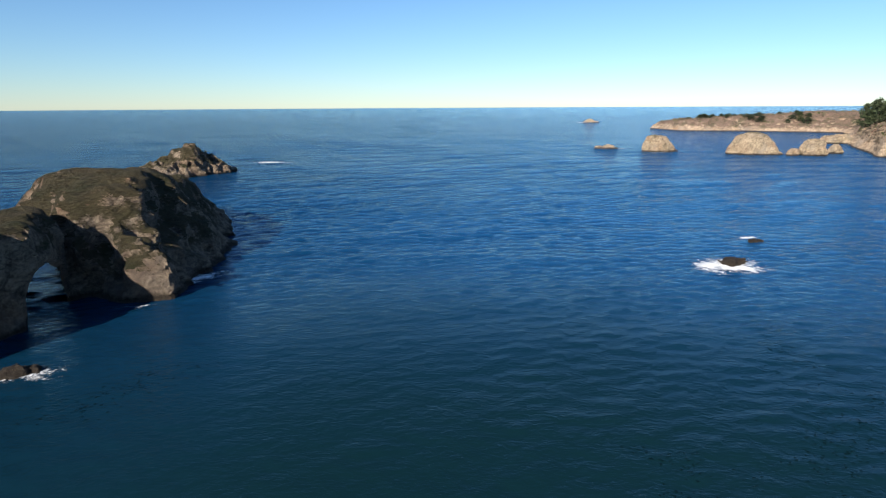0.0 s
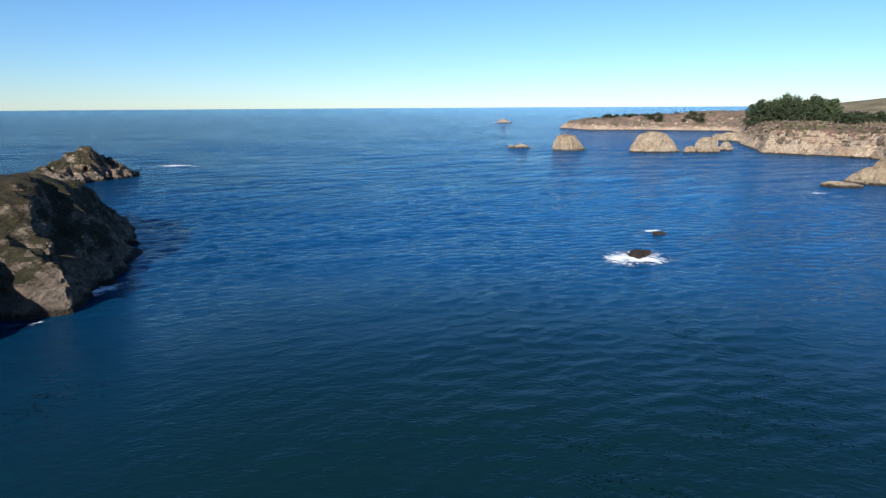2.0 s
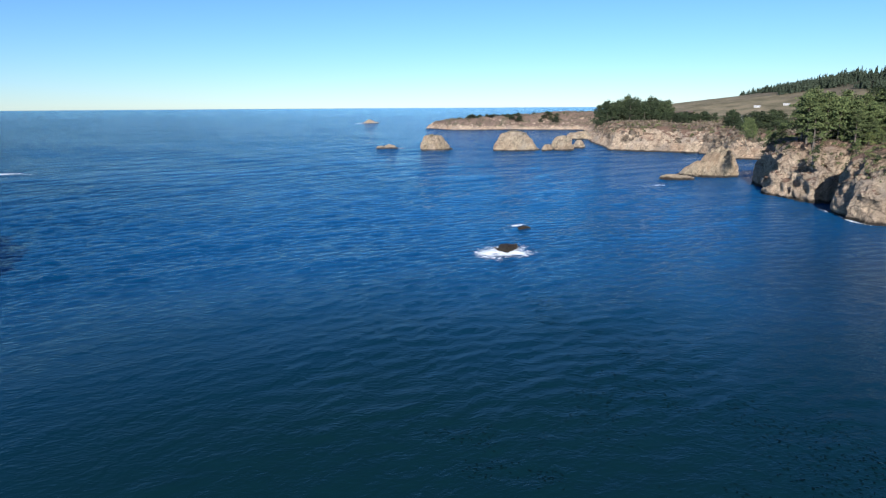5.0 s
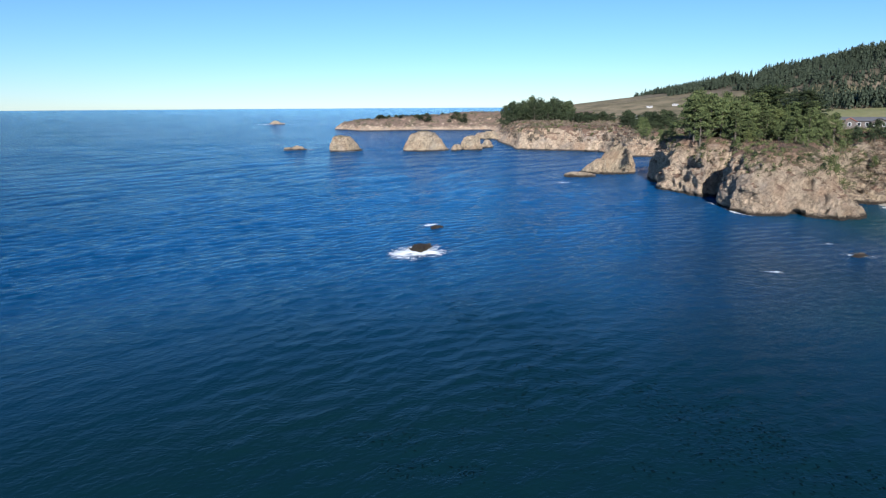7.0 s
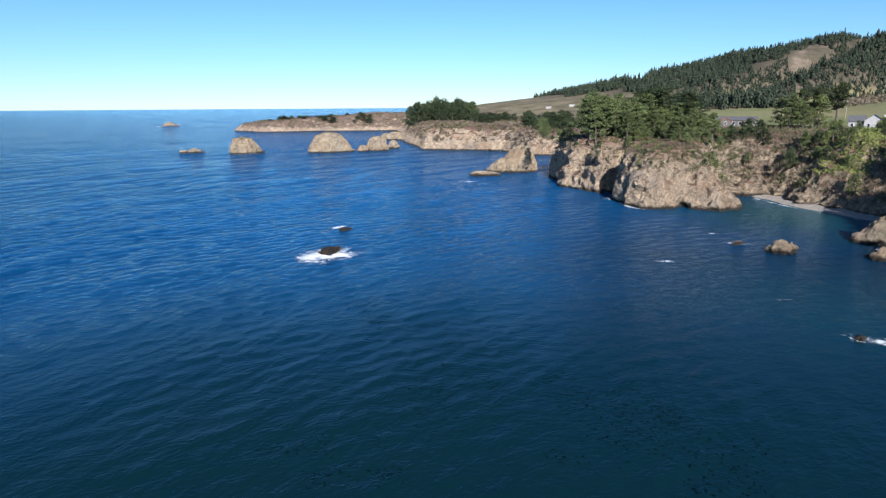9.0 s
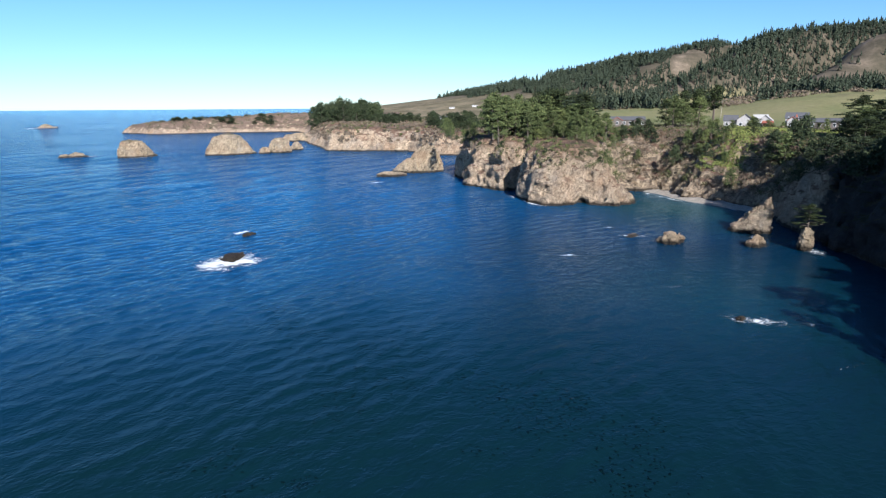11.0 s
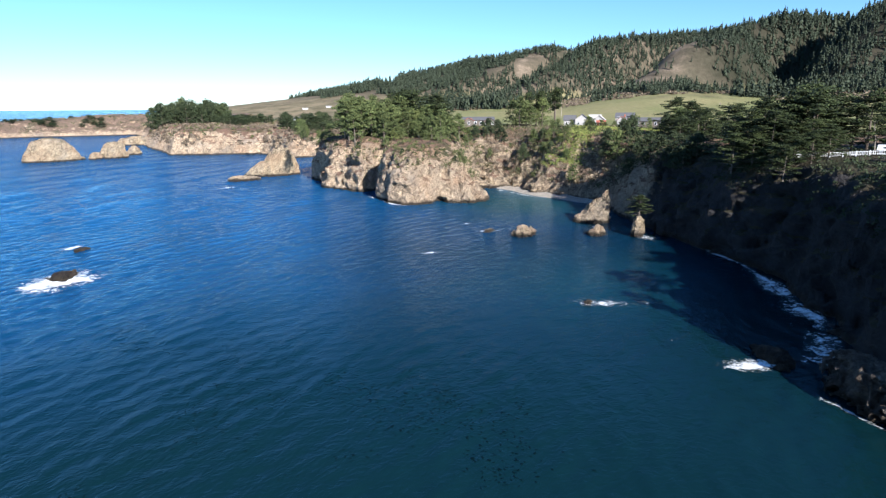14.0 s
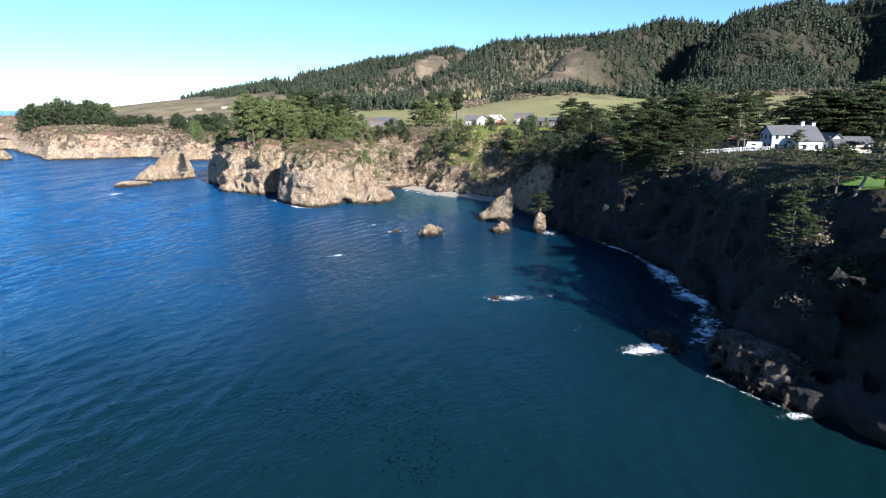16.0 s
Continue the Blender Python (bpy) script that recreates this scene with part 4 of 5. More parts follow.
grove(CYPRESS, 6, 162, 4, 172, -8, 5, 0.42, 20, BLUFF, 3)
# three cypresses mostly out of view, added to throw shade on the brink
for x, y, sc in ((116, -45, 0.85), (126, -48, 0.95), (136, -50, 0.95)):
    plant(CYPRESS, x, y, sc, 45, group=BLUFF)
plant(CYPRESS, 160, -27, 0.36, 21, group=BLUFF, squash=0.8)
plant(CYPRESS, 98, -28, 0.5, 36, group=BLUFF)
plant(CYPRESS, 106, -24, 0.36, 37, group=BLUFF)
for x, y, sc in ((94.5, -17.0, 0.8), (97.5, -16.4, 0.6), (92.6, -18.8, 0.5), (99.5, -18.5, 0.45)):
    plant(CYPRESS, x, y, 0.46 * sc, 22, 0.9, group=BLUFF, squash=0.75)
plant(CYPRESS, 179, 36, 0.40, 23, z=5.5, group="", squash=1.05)
CLIFF = "bushes on the cliff faces"
for x, y, z, sc in ((202, 134.5, 18.8, 0.24), (205, 144, 16.3, 0.2), (209, 123, 18.0, 0.2), (214, 117, 15.2, 0.26), (212, 116, 9.2, 0.2), (213, 112.8, 7.8, 0.17),
                    (218, 169, 19.0, 0.3), (224, 186.5, 18.0, 0.28), (326, 424, 12.6, 0.34), (343.5, 402, 10.6, 0.32), (354, 318.5, 10.0, 0.45), (341, 413, 16.4, 0.3)):
    plant(ROUND, x, y, sc, 54, 0.2, CLIFF, z)
for x, y, sc in ((264, 88, 0.95), (246, 78, 0.75), (247, 60, 1.15), (262, 97, 0.6), (256, 84, 0.55)):
    plant(YOUNG, x, y, sc, 55, 0.6, COVE, squash=1.25)
grove(ROUND, 8, 200, 26, 222, 42, 5, 0.6, 56, COVE, 3.5, 1.1)
for x, y, z, sc in ((88.2, -22.4, 14.4, 0.42), (89.6, -23.9, 14.8, 0.36), (87.9, -23.6, 14.0, 0.36), (90.6, -21.6, 15.0, 0.3), (93.5, -21.6, 17.6, 0.3)):
    plant(ROUND, x, y, sc, 57, 0.2, BLUFF, z)
FAR = "dark groves along the far headland"
grove(ROUND, 40, 410, 590, 460, 538, 22, 1.95, 24, FAR, 5.5, 0.8)
grove(ROUND, 20, 455, 520, 425, 440, 22, 0.8, 25, FAR, 6, 1.4)
grove(ROUND, 18, 395, 388, 425, 365, 14, 0.95, 26, FAR, 4.0, 1.3)
grove(ROUND, 14, 372, 360, 400, 325, 14, 0.6, 27, FAR, 5, 1.5)
grove(ROUND, 9, 392, 935, 425, 900, 9, 0.55, 28, FAR, 5, 2.2)
grove(ROUND, 6, 440, 890, 470, 868, 12, 0.5, 38, FAR, 6, 2.4)
grove(ROUND, 14, 370, 950, 520, 880, 16, 0.3, 39, FAR, 5, 2.6)
grove(ROUND, 7, 480, 858, 512, 838, 12, 0.6, 29, FAR, 6, 1.9)
for proto in CYPRESS + PINE + ROUND + YOUNG + BARE:
    if proto.name not in used:
        plant([proto], 300 + len(used), 165, 0.8, 30, group=COVE)


# ---- scrub on the slopes ----
def scrub(v, chance, low_z, tuft, size, seed, where, n=12):
    """Low bushes on the gentler parts of the land, as one mass of small leaf sprays."""
    rng = np.random.RandomState(seed)
    pick = v[(v[:, 2] > low_z) & (rng.rand(len(v)) < chance * np.clip(0.5 + 1.6 * vnoise(v, 14, seed, 3), 0, 2)) & where(v)]
    out = []
    for p in pick:
        k = rng.uniform(0.6, 1.5)
        out.append(leaves(rng, p + (0, 0, 0.3 * k), np.array((1.0, 1.0, 0.7)) * tuft * k, n, size, 0.4))
    return join(out)


def on_bank(p):
    """The grassy strips that run down from the cottages to the cove."""
    return (p[:, 0] > 254) & (p[:, 0] < 309) & (p[:, 1] > 50) & (p[:, 1] < 96) & (vnoise(p, 18, 15, 2) > -0.08)


def off_lawn(p):
    return (p[:, 0] > 142) | (p[:, 1] > -0.25 * p[:, 0] + 2.5)


v, q = scrub(NEAR_LAND, 0.10, 14, 0.9, 0.32, 5, lambda p: (p[:, 0] < 330) & (p[:, 1] < 260) & (p[:, 1] > 46) & off_lawn(p), 18)
tagged(new("scrub", mesh("scrub", v, q, M_SHRUB)), "olive and brown coastal scrub on the slopes", "scrub", "", "stuff")
v, q = scrub(NEAR_LAND, 0.03, 15, 1.1, 0.26, 6, lambda p: (p[:, 0] > 90) & (p[:, 1] < 60) & (p[:, 0] < 250) & off_lawn(p), 22)
tagged(new("scrub", mesh("scrub", v, q, M_OAK)), "dark green brush hanging on the shaded bluff", "scrub", "", "stuff")
v, q = scrub(NEAR_LAND, 0.14, 17, 0.9, 0.26, 13, lambda p: (p[:, 0] > 100) & (p[:, 1] < 40) & (p[:, 0] < 182) & off_lawn(p), 20)
tagged(new("scrub", mesh("scrub", v, q, M_OAK)), "dense dark brush along the brink of the bluff", "scrub", "", "stuff")
v, q = scrub(NEAR_LAND, 0.7, 10, 0.95, 0.24, 12, lambda p: (p[:, 0] > 66) & (p[:, 1] < -14) & (p[:, 0] < 104) & (p[:, 1] > -40) & off_lawn(p), 22)
tagged(new("scrub", mesh("scrub", v, q, M_BRUSH)), "dry brown brush on the edge of the bluff", "scrub", "", "stuff")
v, q = scrub(NEAR_LAND, 0.17, 5, 1.7, 0.28, 8, lambda p: (p[:, 0] > 232) & (p[:, 1] < 128) & (p[:, 1] > 50) & (p[:, 0] < 310) & (vnoise(p, 20, 16, 2) > -0.12) & ~on_bank(p), 34)
tagged(new("scrub", mesh("scrub", v, q, M_BRUSH)), "dry brown brush on the slope above the cove", "scrub", "", "stuff")
v, q = scrub(NEAR_LAND, 0.07, 5, 1.8, 0.30, 10, lambda p: (p[:, 0] > 232) & (p[:, 1] < 135) & (p[:, 1] > 50) & (p[:, 0] < 320) & ~on_bank(p), 30)
tagged(new("scrub", mesh("scrub", v, q, M_SHRUB)), "green bushes on the slope above the cove", "scrub", "", "stuff")
v, q = scrub(NEAR_LAND, 0.6, 11, 0.8, 0.28, 14, on_bank, 16)
tagged(new("grass_bank", mesh("grass_bank", v, q, leaf_material("fresh_grass", (0.10, 0.125, 0.035), (0.18, 0.205, 0.06)))), "fresh yellow-green grassy bank below the cottages", "grass", "", "stuff")
v, q = scrub(NORTH_LAND, 0.12, 8, 1.8, 1.1, 11, lambda p: (p[:, 1] < 1100) & (p[:, 0] < 500 + 0.1 * p[:, 1]))
tagged(new("scrub", mesh("scrub", v, q, M_BRUSH)), "reddish brown scrub on the far headland", "scrub", "", "stuff")
v, q = scrub(NORTH_LAND, 0.025, 12, 2.0, 1.1, 7, lambda p: p[:, 1] < 1100)
tagged(new("scrub", mesh("scrub", v, q, M_SHRUB)), "brown and olive scrub on the far headland", "scrub", "", "stuff")


def brush_band(n, seed):
    """Grey-brown brush between the meadow and the wood."""
    rng = np.random.RandomState(seed)
    x, y = rng.uniform(520, 640, n), rng.uniform(-180, 420, n)
    p = np.stack([x, y, 0 * x], 1)
    keep = vnoise(p, 50, 81, 3) + (x - 590) / 90 > 0.0
    p = p[keep]
    p[:, 2] = plateau(p[:, :1], p[:, 1:2])[:, 0]
    return join([leaves(rng, c + (0, 0, 0.8), np.array((1.0, 1.0, 0.7)) * rng.uniform(1.0, 2.6), 9, 0.9, 0.4) for c in p])


v, q = brush_band(5000, 21)
tagged(new("scrub", mesh("scrub", v, q, M_BRUSH)), "grey-brown brush between the meadow and the wood", "scrub", "", "stuff")


# ---- the wooded hill ----
def forest(n, seed):
    """Conifers over the hillside, each a stack of ragged skirts; clearings are left open."""
    rng = np.random.RandomState(seed)
    x, y = rng.uniform(570, 1180, n), rng.uniform(-620, 1500, n)
    p = np.stack([x, y, 0 * x], 1)
    dense = vnoise(p, 170, 61, 3) + 0.5 * vnoise(p, 40, 62, 2) + np.clip((x - 700) / 500, -0.25, 0.45) + 0.95 * (y < 50)
    keep = (dense > -0.16) & (y < 0.95 * x - 40 + 160 * vnoise(p, 120, 65, 2)) & (x > 590 + 0.10 * np.abs(y - 100))
    keep &= ((x - 800) / 75) ** 2 + ((y - 135) / 55) ** 2 > 1 + 1.8 * vnoise(p, 45, 66, 3) - 3.0 * (rng.rand(n) < 0.05)
    x, y = x[keep], y[keep]
    z = plateau(x[:, None], y[:, None])[:, 0]
    n = len(x)
    h = rng.uniform(6.5, 14.5, n) * rng.uniform(0.75, 1.3, n) * (0.85 + 0.35 * (vnoise(np.stack([x, y, 0 * x], 1), 90, 63, 2)))
    wide = rng.uniform(0.20, 0.36, n) * h
    dome = rng.uniform(0.45, 1.3, n)
    k = 17                                                     # sprays a tree
    f = (np.arange(k) + rng.uniform(0, 1, (n, k))) / k
    a = rng.uniform(0, 6.28, (n, 1)) + np.arange(k) * 2.4 + rng.uniform(-0.5, 0.5, (n, k))
    out = np.stack([np.cos(a), np.sin(a), 0 * a], -1)
    reach = wide[:, None] * (1 - f) ** dome[:, None] * rng.uniform(0.25, 0.75, (n, k))
    c = np.stack([x[:, None] + 0 * f, y[:, None] + 0 * f, z[:, None] + h[:, None] * (0.08 + 0.86 * f)], -1) + out * reach[..., None]
    across = np.stack([-np.sin(a), np.cos(a), rng.uniform(-0.1, 0.1, (n, k))], -1)
    rise = out * -0.42 + np.array((0, 0, 1.0)) + rng.randn(n, k, 3) * 0.08
    half = (wide[:, None] * (0.25 + 0.55 * (1 - f)) * rng.uniform(0.4, 0.85, (n, k)))[..., None]
    tall = (h[:, None] * rng.uniform(0.09, 0.16, (n, k)))[..., None]
    v = np.stack([c - across * half - rise * tall * 0.5, c + out * half * 0.25 - rise * tall * 0.9, c + across * half - rise * tall * 0.45, c + rise * tall], 2)
    return v.reshape(-1, 3), np.arange(n * k * 4).reshape(-1, 4)


v, q = forest(66000, 9)
tagged(new("forest", mesh("forest", v, q, M_FIR)), "dense dark conifer forest on the hillside", "forest", "", "stuff")


# ---- houses ----
BOX = np.array([(0, 3, 2, 1), (4, 5, 6, 7), (0, 1, 5, 4), (1, 2, 6, 5), (2, 3, 7, 6), (3, 0, 4, 7)])


def box(x0, y0, z0, x1, y1, z1):
    return np.array([(x0, y0, z0), (x1, y0, z0), (x1, y1, z0), (x0, y1, z0), (x0, y0, z1), (x1, y0, z1), (x1, y1, z1), (x0, y1, z1)], float), BOX


def hull(cx, cy, w, d, h, rise, along):
    """Walls of a gabled block, with the ridge along x or y."""
    v, _ = box(cx - w / 2, cy - d / 2, -0.6, cx + w / 2, cy + d / 2, h)
    if along == "x":
        v = np.concatenate([v, [(cx - w / 2, cy, h + rise), (cx + w / 2, cy, h + rise)]])
        q = [(0, 1, 5, 4), (2, 3, 7, 6), (1, 2, 6, 5), (3, 0, 4, 7), (5, 6, 9, 9), (7, 4, 8, 8)]
    else:
        v = np.concatenate([v, [(cx, cy - d / 2, h + rise), (cx, cy + d / 2, h + rise)]])
        q = [(0, 1, 5, 4), (2, 3, 7, 6), (1, 2, 6, 5), (3, 0, 4, 7), (4, 5, 8, 8), (6, 7, 9, 9)]
    me_q = [t for t in q]
    return v, me_q


def polys(name, v, faces, material, parent, label=""):
    me = bpy.data.meshes.new(name)
    me.from_pydata([tuple(p) for p in v], [], [tuple(dict.fromkeys(f)) for f in faces])
    me.materials.append(material)
    ob = new(name, me)
    ob.parent = parent
    if label:
        tagged(ob, label)
    return ob


def gable_roof(cx, cy, w, d, h, rise, along, over=0.45, thick=0.18):
    out = []
    half = (d if along == "x" else w) / 2
    slope = rise / half
    for sgn in (-1, 1):
        lo = half + over
        zs = h + rise - slope * lo
        prof = [(0, h + rise + 0.02), (sgn * lo, zs + 0.02), (sgn * lo, zs + 0.02 + thick), (0, h + rise + 0.02 + thick)]
        length = (w if along == "x" else d) / 2 + over
        v = []
        for end in (-length, length):
            for a, z in prof:
                v.append((cx + end, cy + a, z) if along == "x" else (cx + a, cy + end, z))
        out.append((np.array(v), np.array([(0, 1, 2, 3), (7, 6, 5, 4), (0, 4, 5, 1), (1, 5, 6, 2), (2, 6, 7, 3), (3, 7, 4, 0)])))
    return out


M_WHITE = plain("white_boards", (0.52, 0.53, 0.54), 0.6, 0.06, 1.0)
M_SLATE = plain("grey_shingle", (0.085, 0.085, 0.09), 0.85, 0.25, 2.0)
M_BROWNWALL = plain("brown_boards", (0.105, 0.09, 0.078), 0.8, 0.3, 1.5)
M_RED = plain("red_roof", (0.26, 0.09, 0.06), 0.8, 0.25, 1.5)
M_PINK = plain("pale_stucco", (0.55, 0.46, 0.40), 0.8, 0.12, 1.0)
M_GREYWALL = plain("grey_boards", (0.34, 0.33, 0.31), 0.8, 0.15, 1.5)
M_CREAM = plain("cream_boards", (0.31, 0.30, 0.29), 0.7, 0.12, 1.0)
M_PANE = plain("window_glass", (0.02, 0.025, 0.03), 0.08, 0.2, 1.0)
M_POST = plain("weathered_wood", (0.30, 0.26, 0.21), 0.9, 0.3, 2.0)


def window(root, x, y, z, w, h, face, trim):
    """A window proud of its wall: a frame round a dark pane. face: the wall's outward way."""
    fx, fy = face
    sx, sy = abs(fy), abs(fx)
    def slab(hw, hh, t0, t1):
        a = (x - sx * hw + min(fx * t0, fx * t1), y - sy * hw + min(fy * t0, fy * t1), z - hh)
        b = (x + sx * hw + max(fx * t0, fx * t1), y + sy * hw + max(fy * t0, fy * t1), z + hh)
        return box(*a, *b)
    frame_ob = part("window", slab(w / 2 + 0.12, h / 2 + 0.12, -0.05, 0.05), trim, root)
    part("pane", slab(w / 2, h / 2, 0.0, 0.07), M_PANE, frame_ob)


def house(name, label, x, y, z, turn, blocks, chimneys=(), category="house", size=1.0):
    """A house of gabled blocks: (cx, cy, w, d, wall height, rise, ridge way, wall, roof, rows of windows)."""
    root = tagged(new(name), label, category)
    root.matrix_basis = pose(x, y, z, 0, 0, turn) @ Matrix.Scale(size, 4)
    for cx, cy, w, d, h, rise, along, wall, roof, rows in blocks:
        v, q = hull(cx, cy, w, d, h, rise, along)
        polys("wall", v, q, wall, root)
        for v, q in gable_roof(cx, cy, w, d, h, rise, along):
            part("roof", (v, q), roof, root)
        for r in range(rows):
            zz = 1.5 + 2.7 * r
            for side, span in (((-1, 0), d), ((1, 0), d), ((0, -1), w), ((0, 1), w)):
                n = max(1, int(span / 2.6))
                for k in range(n):
                    o = (k + 0.5) / n * span - span / 2
                    px = cx + (side[0] * w / 2 if side[0] else o)
                    py = cy + (side[1] * d / 2 if side[1] else o)
                    window(root, px, py, zz, 0.95, 1.35, side, M_WHITE)
    for cx, cy, top in chimneys:
        part("chimney", box(cx - 0.45, cy - 0.45, top - 3.0, cx + 0.45, cy + 0.45, top), M_WHITE, root)
        part("chimney_cap", box(cx - 0.6, cy - 0.6, top + 0.004, cx + 0.6, cy + 0.6, top + 0.22), M_SLATE, root)
    return root


house("white_house", "large white clapboard house with grey roofs and chimneys", 183, -31, 25.9, 18,
      [(3, 1, 8, 14, 5.0, 2.4, "y", M_WHITE, M_SLATE, 2), (-3.5, -1, 5, 7, 3.4, 1.8, "y", M_WHITE, M_SLATE, 1), (-2, -8.5, 8, 5, 3.2, 2.0, "x", M_WHITE, M_SLATE, 1)],
      [(3, -2.5, 8.6), (3, -5.8, 8.3)], size=0.86)
house("garage", "low pale outbuilding with a grey gabled roof", 182, -42.5, 25.9, 10,
      [(0, 0, 6, 8.5, 2.3, 1.4, "y", M_PINK, M_SLATE, 1)], category="outbuilding")
house("garden_shed", "tiny white garden shed on the lawn", 178.5, -20.5, 25.6, -14, [(0, 0, 2.2, 2.6, 1.7, 0.8, "y", M_WHITE, M_WHITE, 1)], category="shed")
house("cottage", "white gabled cottage above the cove", 322, 98, 26.9, 15,
      [(0, 0, 8, 7, 3.6, 2.6, "x", M_CREAM, M_SLATE, 1), (1, 6.5, 7, 6, 3.2, 2.4, "y", M_CREAM, M_SLATE, 1)])
house("cottage", "white gabled cottage with a pale metal roof", 323, 89, 26.9, 12,
      [(0, 0, 8, 6, 3.4, 2.4, "x", M_CREAM, M_GREYWALL, 1)])
house("shed", "small rust-red shed beside the cottages", 316, 86, 26.9, 10, [(0, 0, 3.5, 4, 1.9, 1.2, "y", M_RED, M_RED, 1)], category="shed")
two_storey = house("cottage", "white and red two-storey cottage with dark gables and a balcony", 325, 76, 27.0, 10,
      [(0, 0, 8, 9, 4.6, 2.2, "y", M_CREAM, M_SLATE, 2), (-3.5, 1.5, 4, 4, 3.4, 1.6, "x", M_CREAM, M_RED, 1)])
balcony = part("balcony", box(-5.6, -4.2, 2.55, -4.05, -0.6, 2.7), M_WHITE, two_storey)
for k in range(4):
    part("post", box(-5.58, -4.18 + 1.13 * k, 0.0, -5.46, -4.06 + 1.13 * k, 3.7), M_WHITE, balcony)
part("rail", box(-5.6, -4.2, 3.704, -5.44, -0.6, 3.8), M_WHITE, balcony)
for k, zz in enumerate((0.5, 3.2)):
    part("glass_door", box(-4.06, -3.9, zz, -4.02, -1.0, zz + 2.0), M_PANE, two_storey, "wide dark glass door")
part("gable_trim", box(-4.1, -0.35, 4.7, -4.03, 0.35, 6.0), M_RED, two_storey, "dark red gable panel")
house("cottage", "cream cottage with a pale roof behind the others", 329, 93, 26.9, 12, [(0, 0, 7, 6, 3.4, 2.4, "y", M_PINK, M_GREYWALL, 1)])
plant(YOUNG, 327, 69.5, 0.65, 46, group=COVE, squash=0.55)
house("bungalow", "dark brown long low bungalow", 318, 62, 27.2, 10, [(0, 0, 7, 14, 2.8, 1.5, "y", M_BROWNWALL, M_SLATE, 1)])
house("bungalow", "dark brown low bungalow under trees", 322, 48, 27.2, 10, [(0, 0, 7, 11, 2.8, 1.5, "y", M_BROWNWALL, M_SLATE, 1)])
house("lodge", "long weathered lodge with rows of windows", 297, 148, 27.4, 28,
      [(0, 0, 8, 17, 3.0, 1.5, "y", M_BROWNWALL, M_SLATE, 1), (-4, -6, 5, 6, 2.8, 1.4, "x", M_BROWNWALL, M_SLATE, 1), (-3.5, 5, 4, 5, 2.8, 1.4, "x", M_BROWNWALL, M_RED, 1)])
for hx, hy in ((640, 585), (660, 560)):
    house("farm_building", "distant long white farm building", hx, hy, ground_z(hx, hy) + 0.4, 40, [(0, 0, 4, 8, 1.6, 0.8, "y", M_GREYWALL, M_GREYWALL, 1)], size=0.9)
house("farmhouse", "distant small white house among bushes", 470, 440, ground_z(470, 440) + 0.3, 40, [(0, 0, 7, 9, 3.2, 1.8, "y", M_WHITE, M_SLATE, 1)])


def fence(points, label):
    """A white picket fence: posts, two rails a bay and pickets."""
    root = tagged(new("fence"), label, "fence")
    x0, y0 = points[0]
    z0 = ground_z(x0, y0)
    root.location = (x0, y0, z0)
    for (ax, ay), (bx, by) in zip(points[:-1], points[1:]):
        n = max(1, int(math.hypot(bx - ax, by - ay) / 2.4))
        for k in range(n):
            p = [np.array((ax + (bx - ax) * f, ay + (by - ay) * f)) for f in (k / n, (k + 1) / n)]
            z = [ground_z(*u) for u in p]
            a = np.array((*p[0], z[0])) - (x0, y0, z0)
            b = np.array((*p[1], z[1])) - (x0, y0, z0)
            part("post", box(a[0] - 0.08, a[1] - 0.08, a[2] - 0.6, a[0] + 0.08, a[1] + 0.08, a[2] + 1.25), M_WHITE, root)
            for h in (0.35, 0.95):
                part("rail", tube([a + (0, 0, h), b + (0, 0, h)], [0.06, 0.06], 4), M_WHITE, root)
            for j in range(8):
                c = a + (b - a) * (j + 0.5) / 8
                part("picket", box(c[0] - 0.05, c[1] - 0.05, c[2] + 0.08, c[0] + 0.05, c[1] + 0.05, c[2] + 1.1), M_WHITE, root)


fence([(176, -3), (174, -9), (175, -17), (176, -24)], "white picket fence round the lawn")
fence([(176, -3), (186, -2)], "white picket fence round the lawn")


def pole(x, y, h, label="weathered utility pole with a crossarm"):
    root = tagged(new("utility_pole"), label, "pole", "utility poles")
    root.location = (x, y, ground_z(x, y))
    part("shaft", tube([(0, 0, -0.8), (0, 0, h)], [0.16, 0.11], 7), M_POST, root)
    part("crossarm", box(-0.07, -1.1, h - 0.9, 0.07, 1.1, h - 0.75), M_POST, root)


for px, py, ph in ((328, -39, 13), (420, 40, 12), (440, 150, 12), (380, -90, 12), (300, 20, 11)):
    pole(px, py, ph)


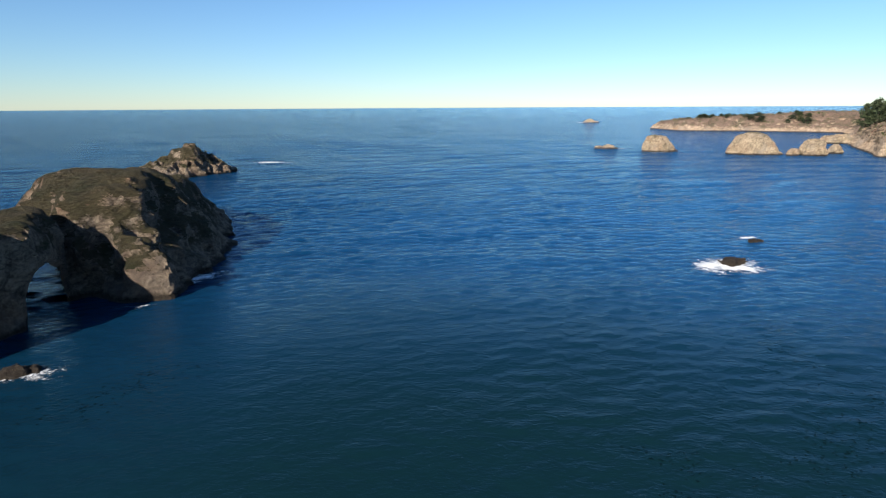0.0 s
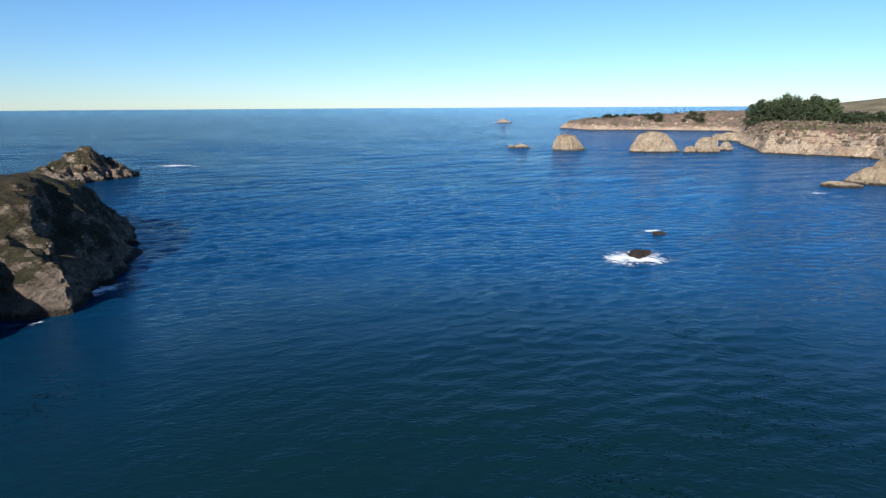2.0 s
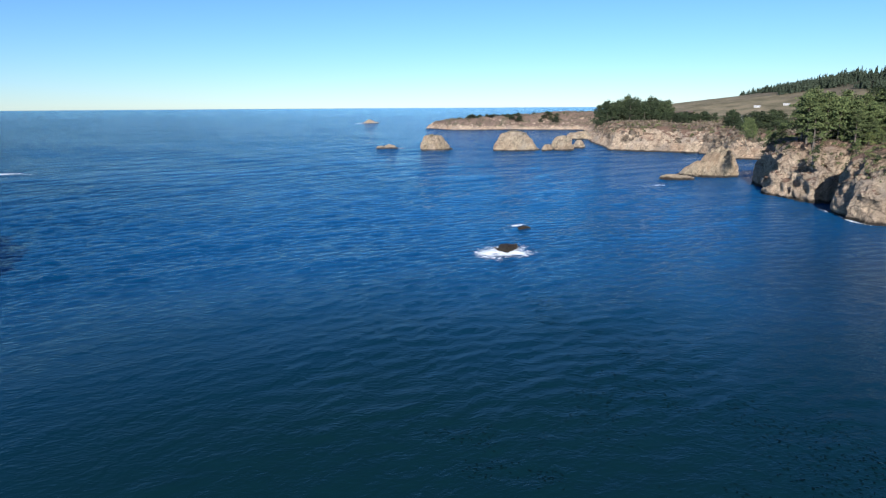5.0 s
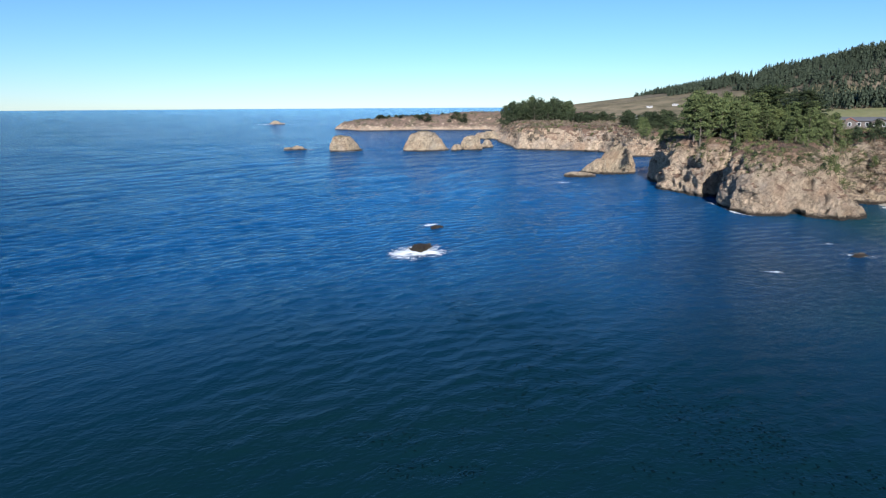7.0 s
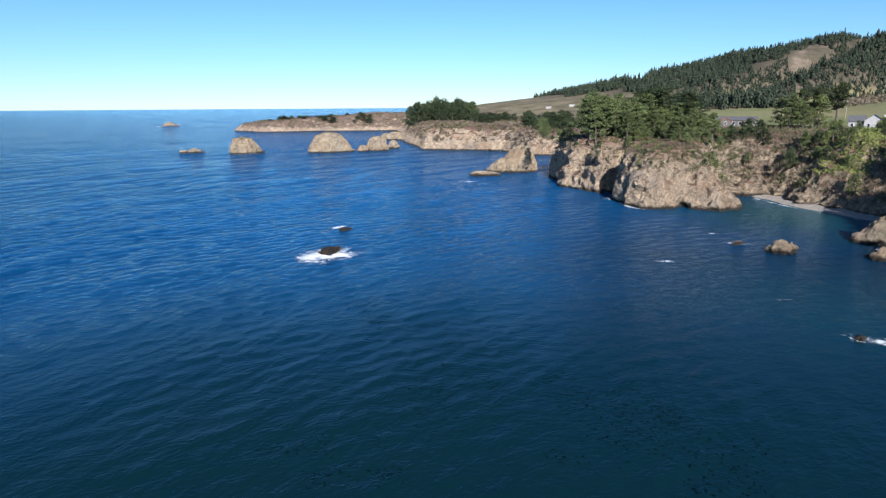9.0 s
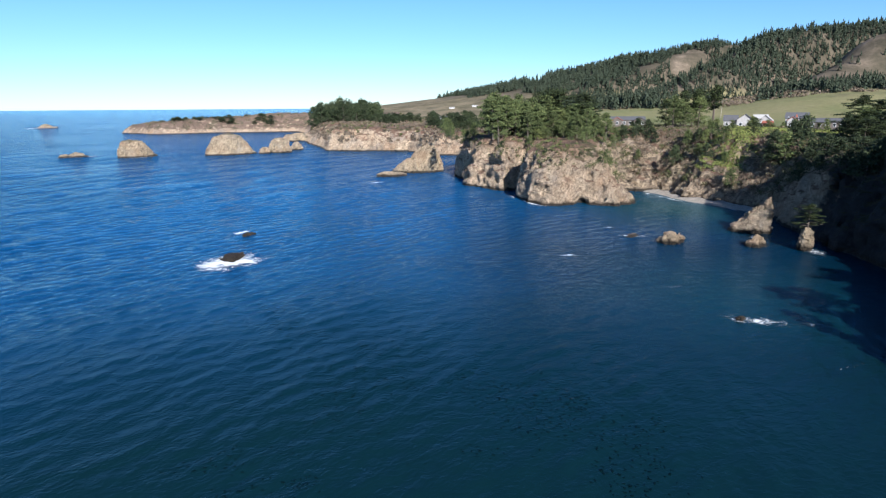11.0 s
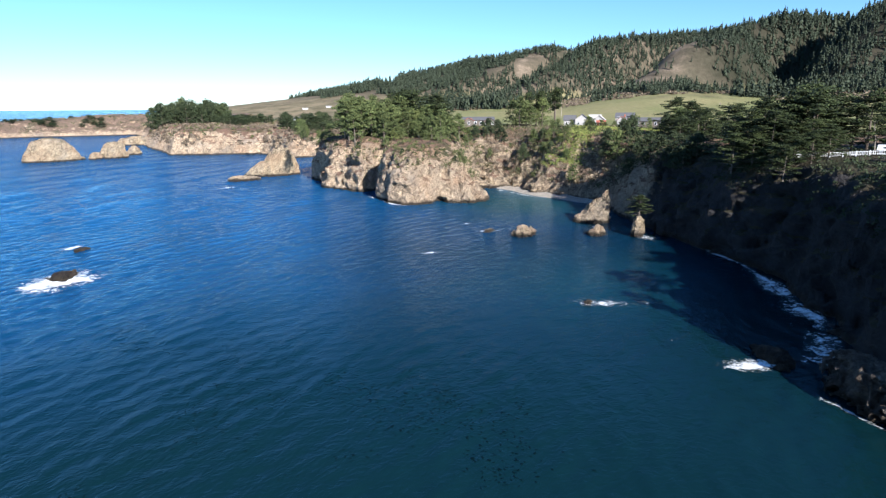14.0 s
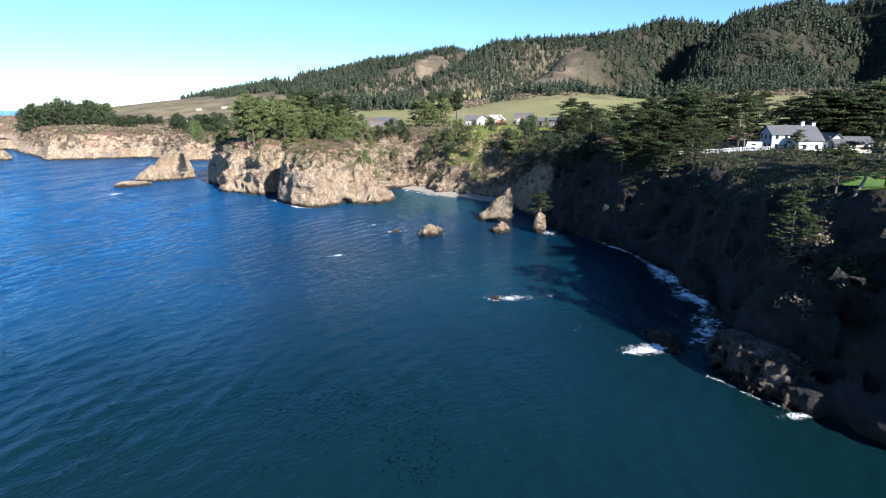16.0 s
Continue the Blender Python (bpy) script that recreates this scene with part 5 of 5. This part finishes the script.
def snag(x, y, z, height, lean, seed):
    """A dead, bleached tree with bare limbs."""
    rng = np.random.RandomState(seed)
    root = tagged(new("dead_tree"), "bleached dead tree with bare broken limbs", "tree")
    root.location = (x, y, z)
    d = np.array((*lean, 1.0))
    wood = [tube([d * height * f - (0, 0, 0.6 if f == 0 else 0) + rng.randn(3) * 0.12 for f in np.linspace(0, 1, 7)], [0.19 * (1.1 - f) + 0.03 for f in np.linspace(0, 1, 7)], 7)]
    part("trunk", wood[0], M_SNAG, root)
    for k in range(9):
        f = rng.uniform(0.35, 0.98)
        a, ln = rng.uniform(0, 6.28), rng.uniform(0.8, 2.6)
        p0 = d * height * f
        p1 = p0 + np.array((math.cos(a), math.sin(a), 0.4)) * ln * 0.5
        p2 = p0 + np.array((math.cos(a + 0.3), math.sin(a + 0.3), 0.8)) * ln
        part("limb", tube([p0, p1, p2], [0.12, 0.08, 0.03], 5), M_SNAG, root)


M_SNAG = plain("bleached_wood", (0.15, 0.135, 0.115), 0.85, 0.25, 3.0)
snag(196, -20, 25, 9, (0.1, 0.1), 5)
snag(98, -24.6, ground_z(98, -24.6), 9.0, (0.16, -0.42), 8)


def lawn():
    """Mown grass on the bluff by the house, draped a little over the ground."""
    xs, ys = np.arange(97, 140, 0.5), np.arange(-62, -23, 0.5)
    X, Y = np.meshgrid(xs, ys, indexing="ij")
    Z = np.array([[ground_z(a, b) for b in ys] for a in xs])
    for _ in range(30):
        P = np.pad(Z, 1, mode="edge")
        Z = np.maximum(Z - 0.02, (P[:-2, 1:-1] + P[2:, 1:-1] + P[1:-1, :-2] + P[1:-1, 2:]) / 4)
    v = np.stack([X, Y, Z + 0.10], -1).reshape(-1, 3)
    edge = vnoise(v * (1, 1, 0), 5, 91, 2).reshape(X.shape)
    keep = ((Z > 21.5) & (Y < -0.25 * X + 3.0 * edge)).ravel()
    n, k = Z.shape
    i = np.arange(n * k).reshape(n, k)
    q = np.stack([i[:-1, :-1], i[1:, :-1], i[1:, 1:], i[:-1, 1:]], -1).reshape(-1, 4)
    q = q[keep[q].all(1)]
    m = Nodes("lawn_grass")
    m.set(color=m.ramp(m.noise(0.5, 5, 0.65), (0.3, (0.07, 0.13, 0.022)), (0.7, (0.12, 0.19, 0.04))), rough=0.9, spec=0.15, normal=m.bump(m.noise(6.0, 3), 0.5, 0.1))
    tagged(new("lawn", mesh("lawn", v, q, m.mat, True)), "bright green mown lawn on the bluff", "lawn", kind="structure")


lawn()
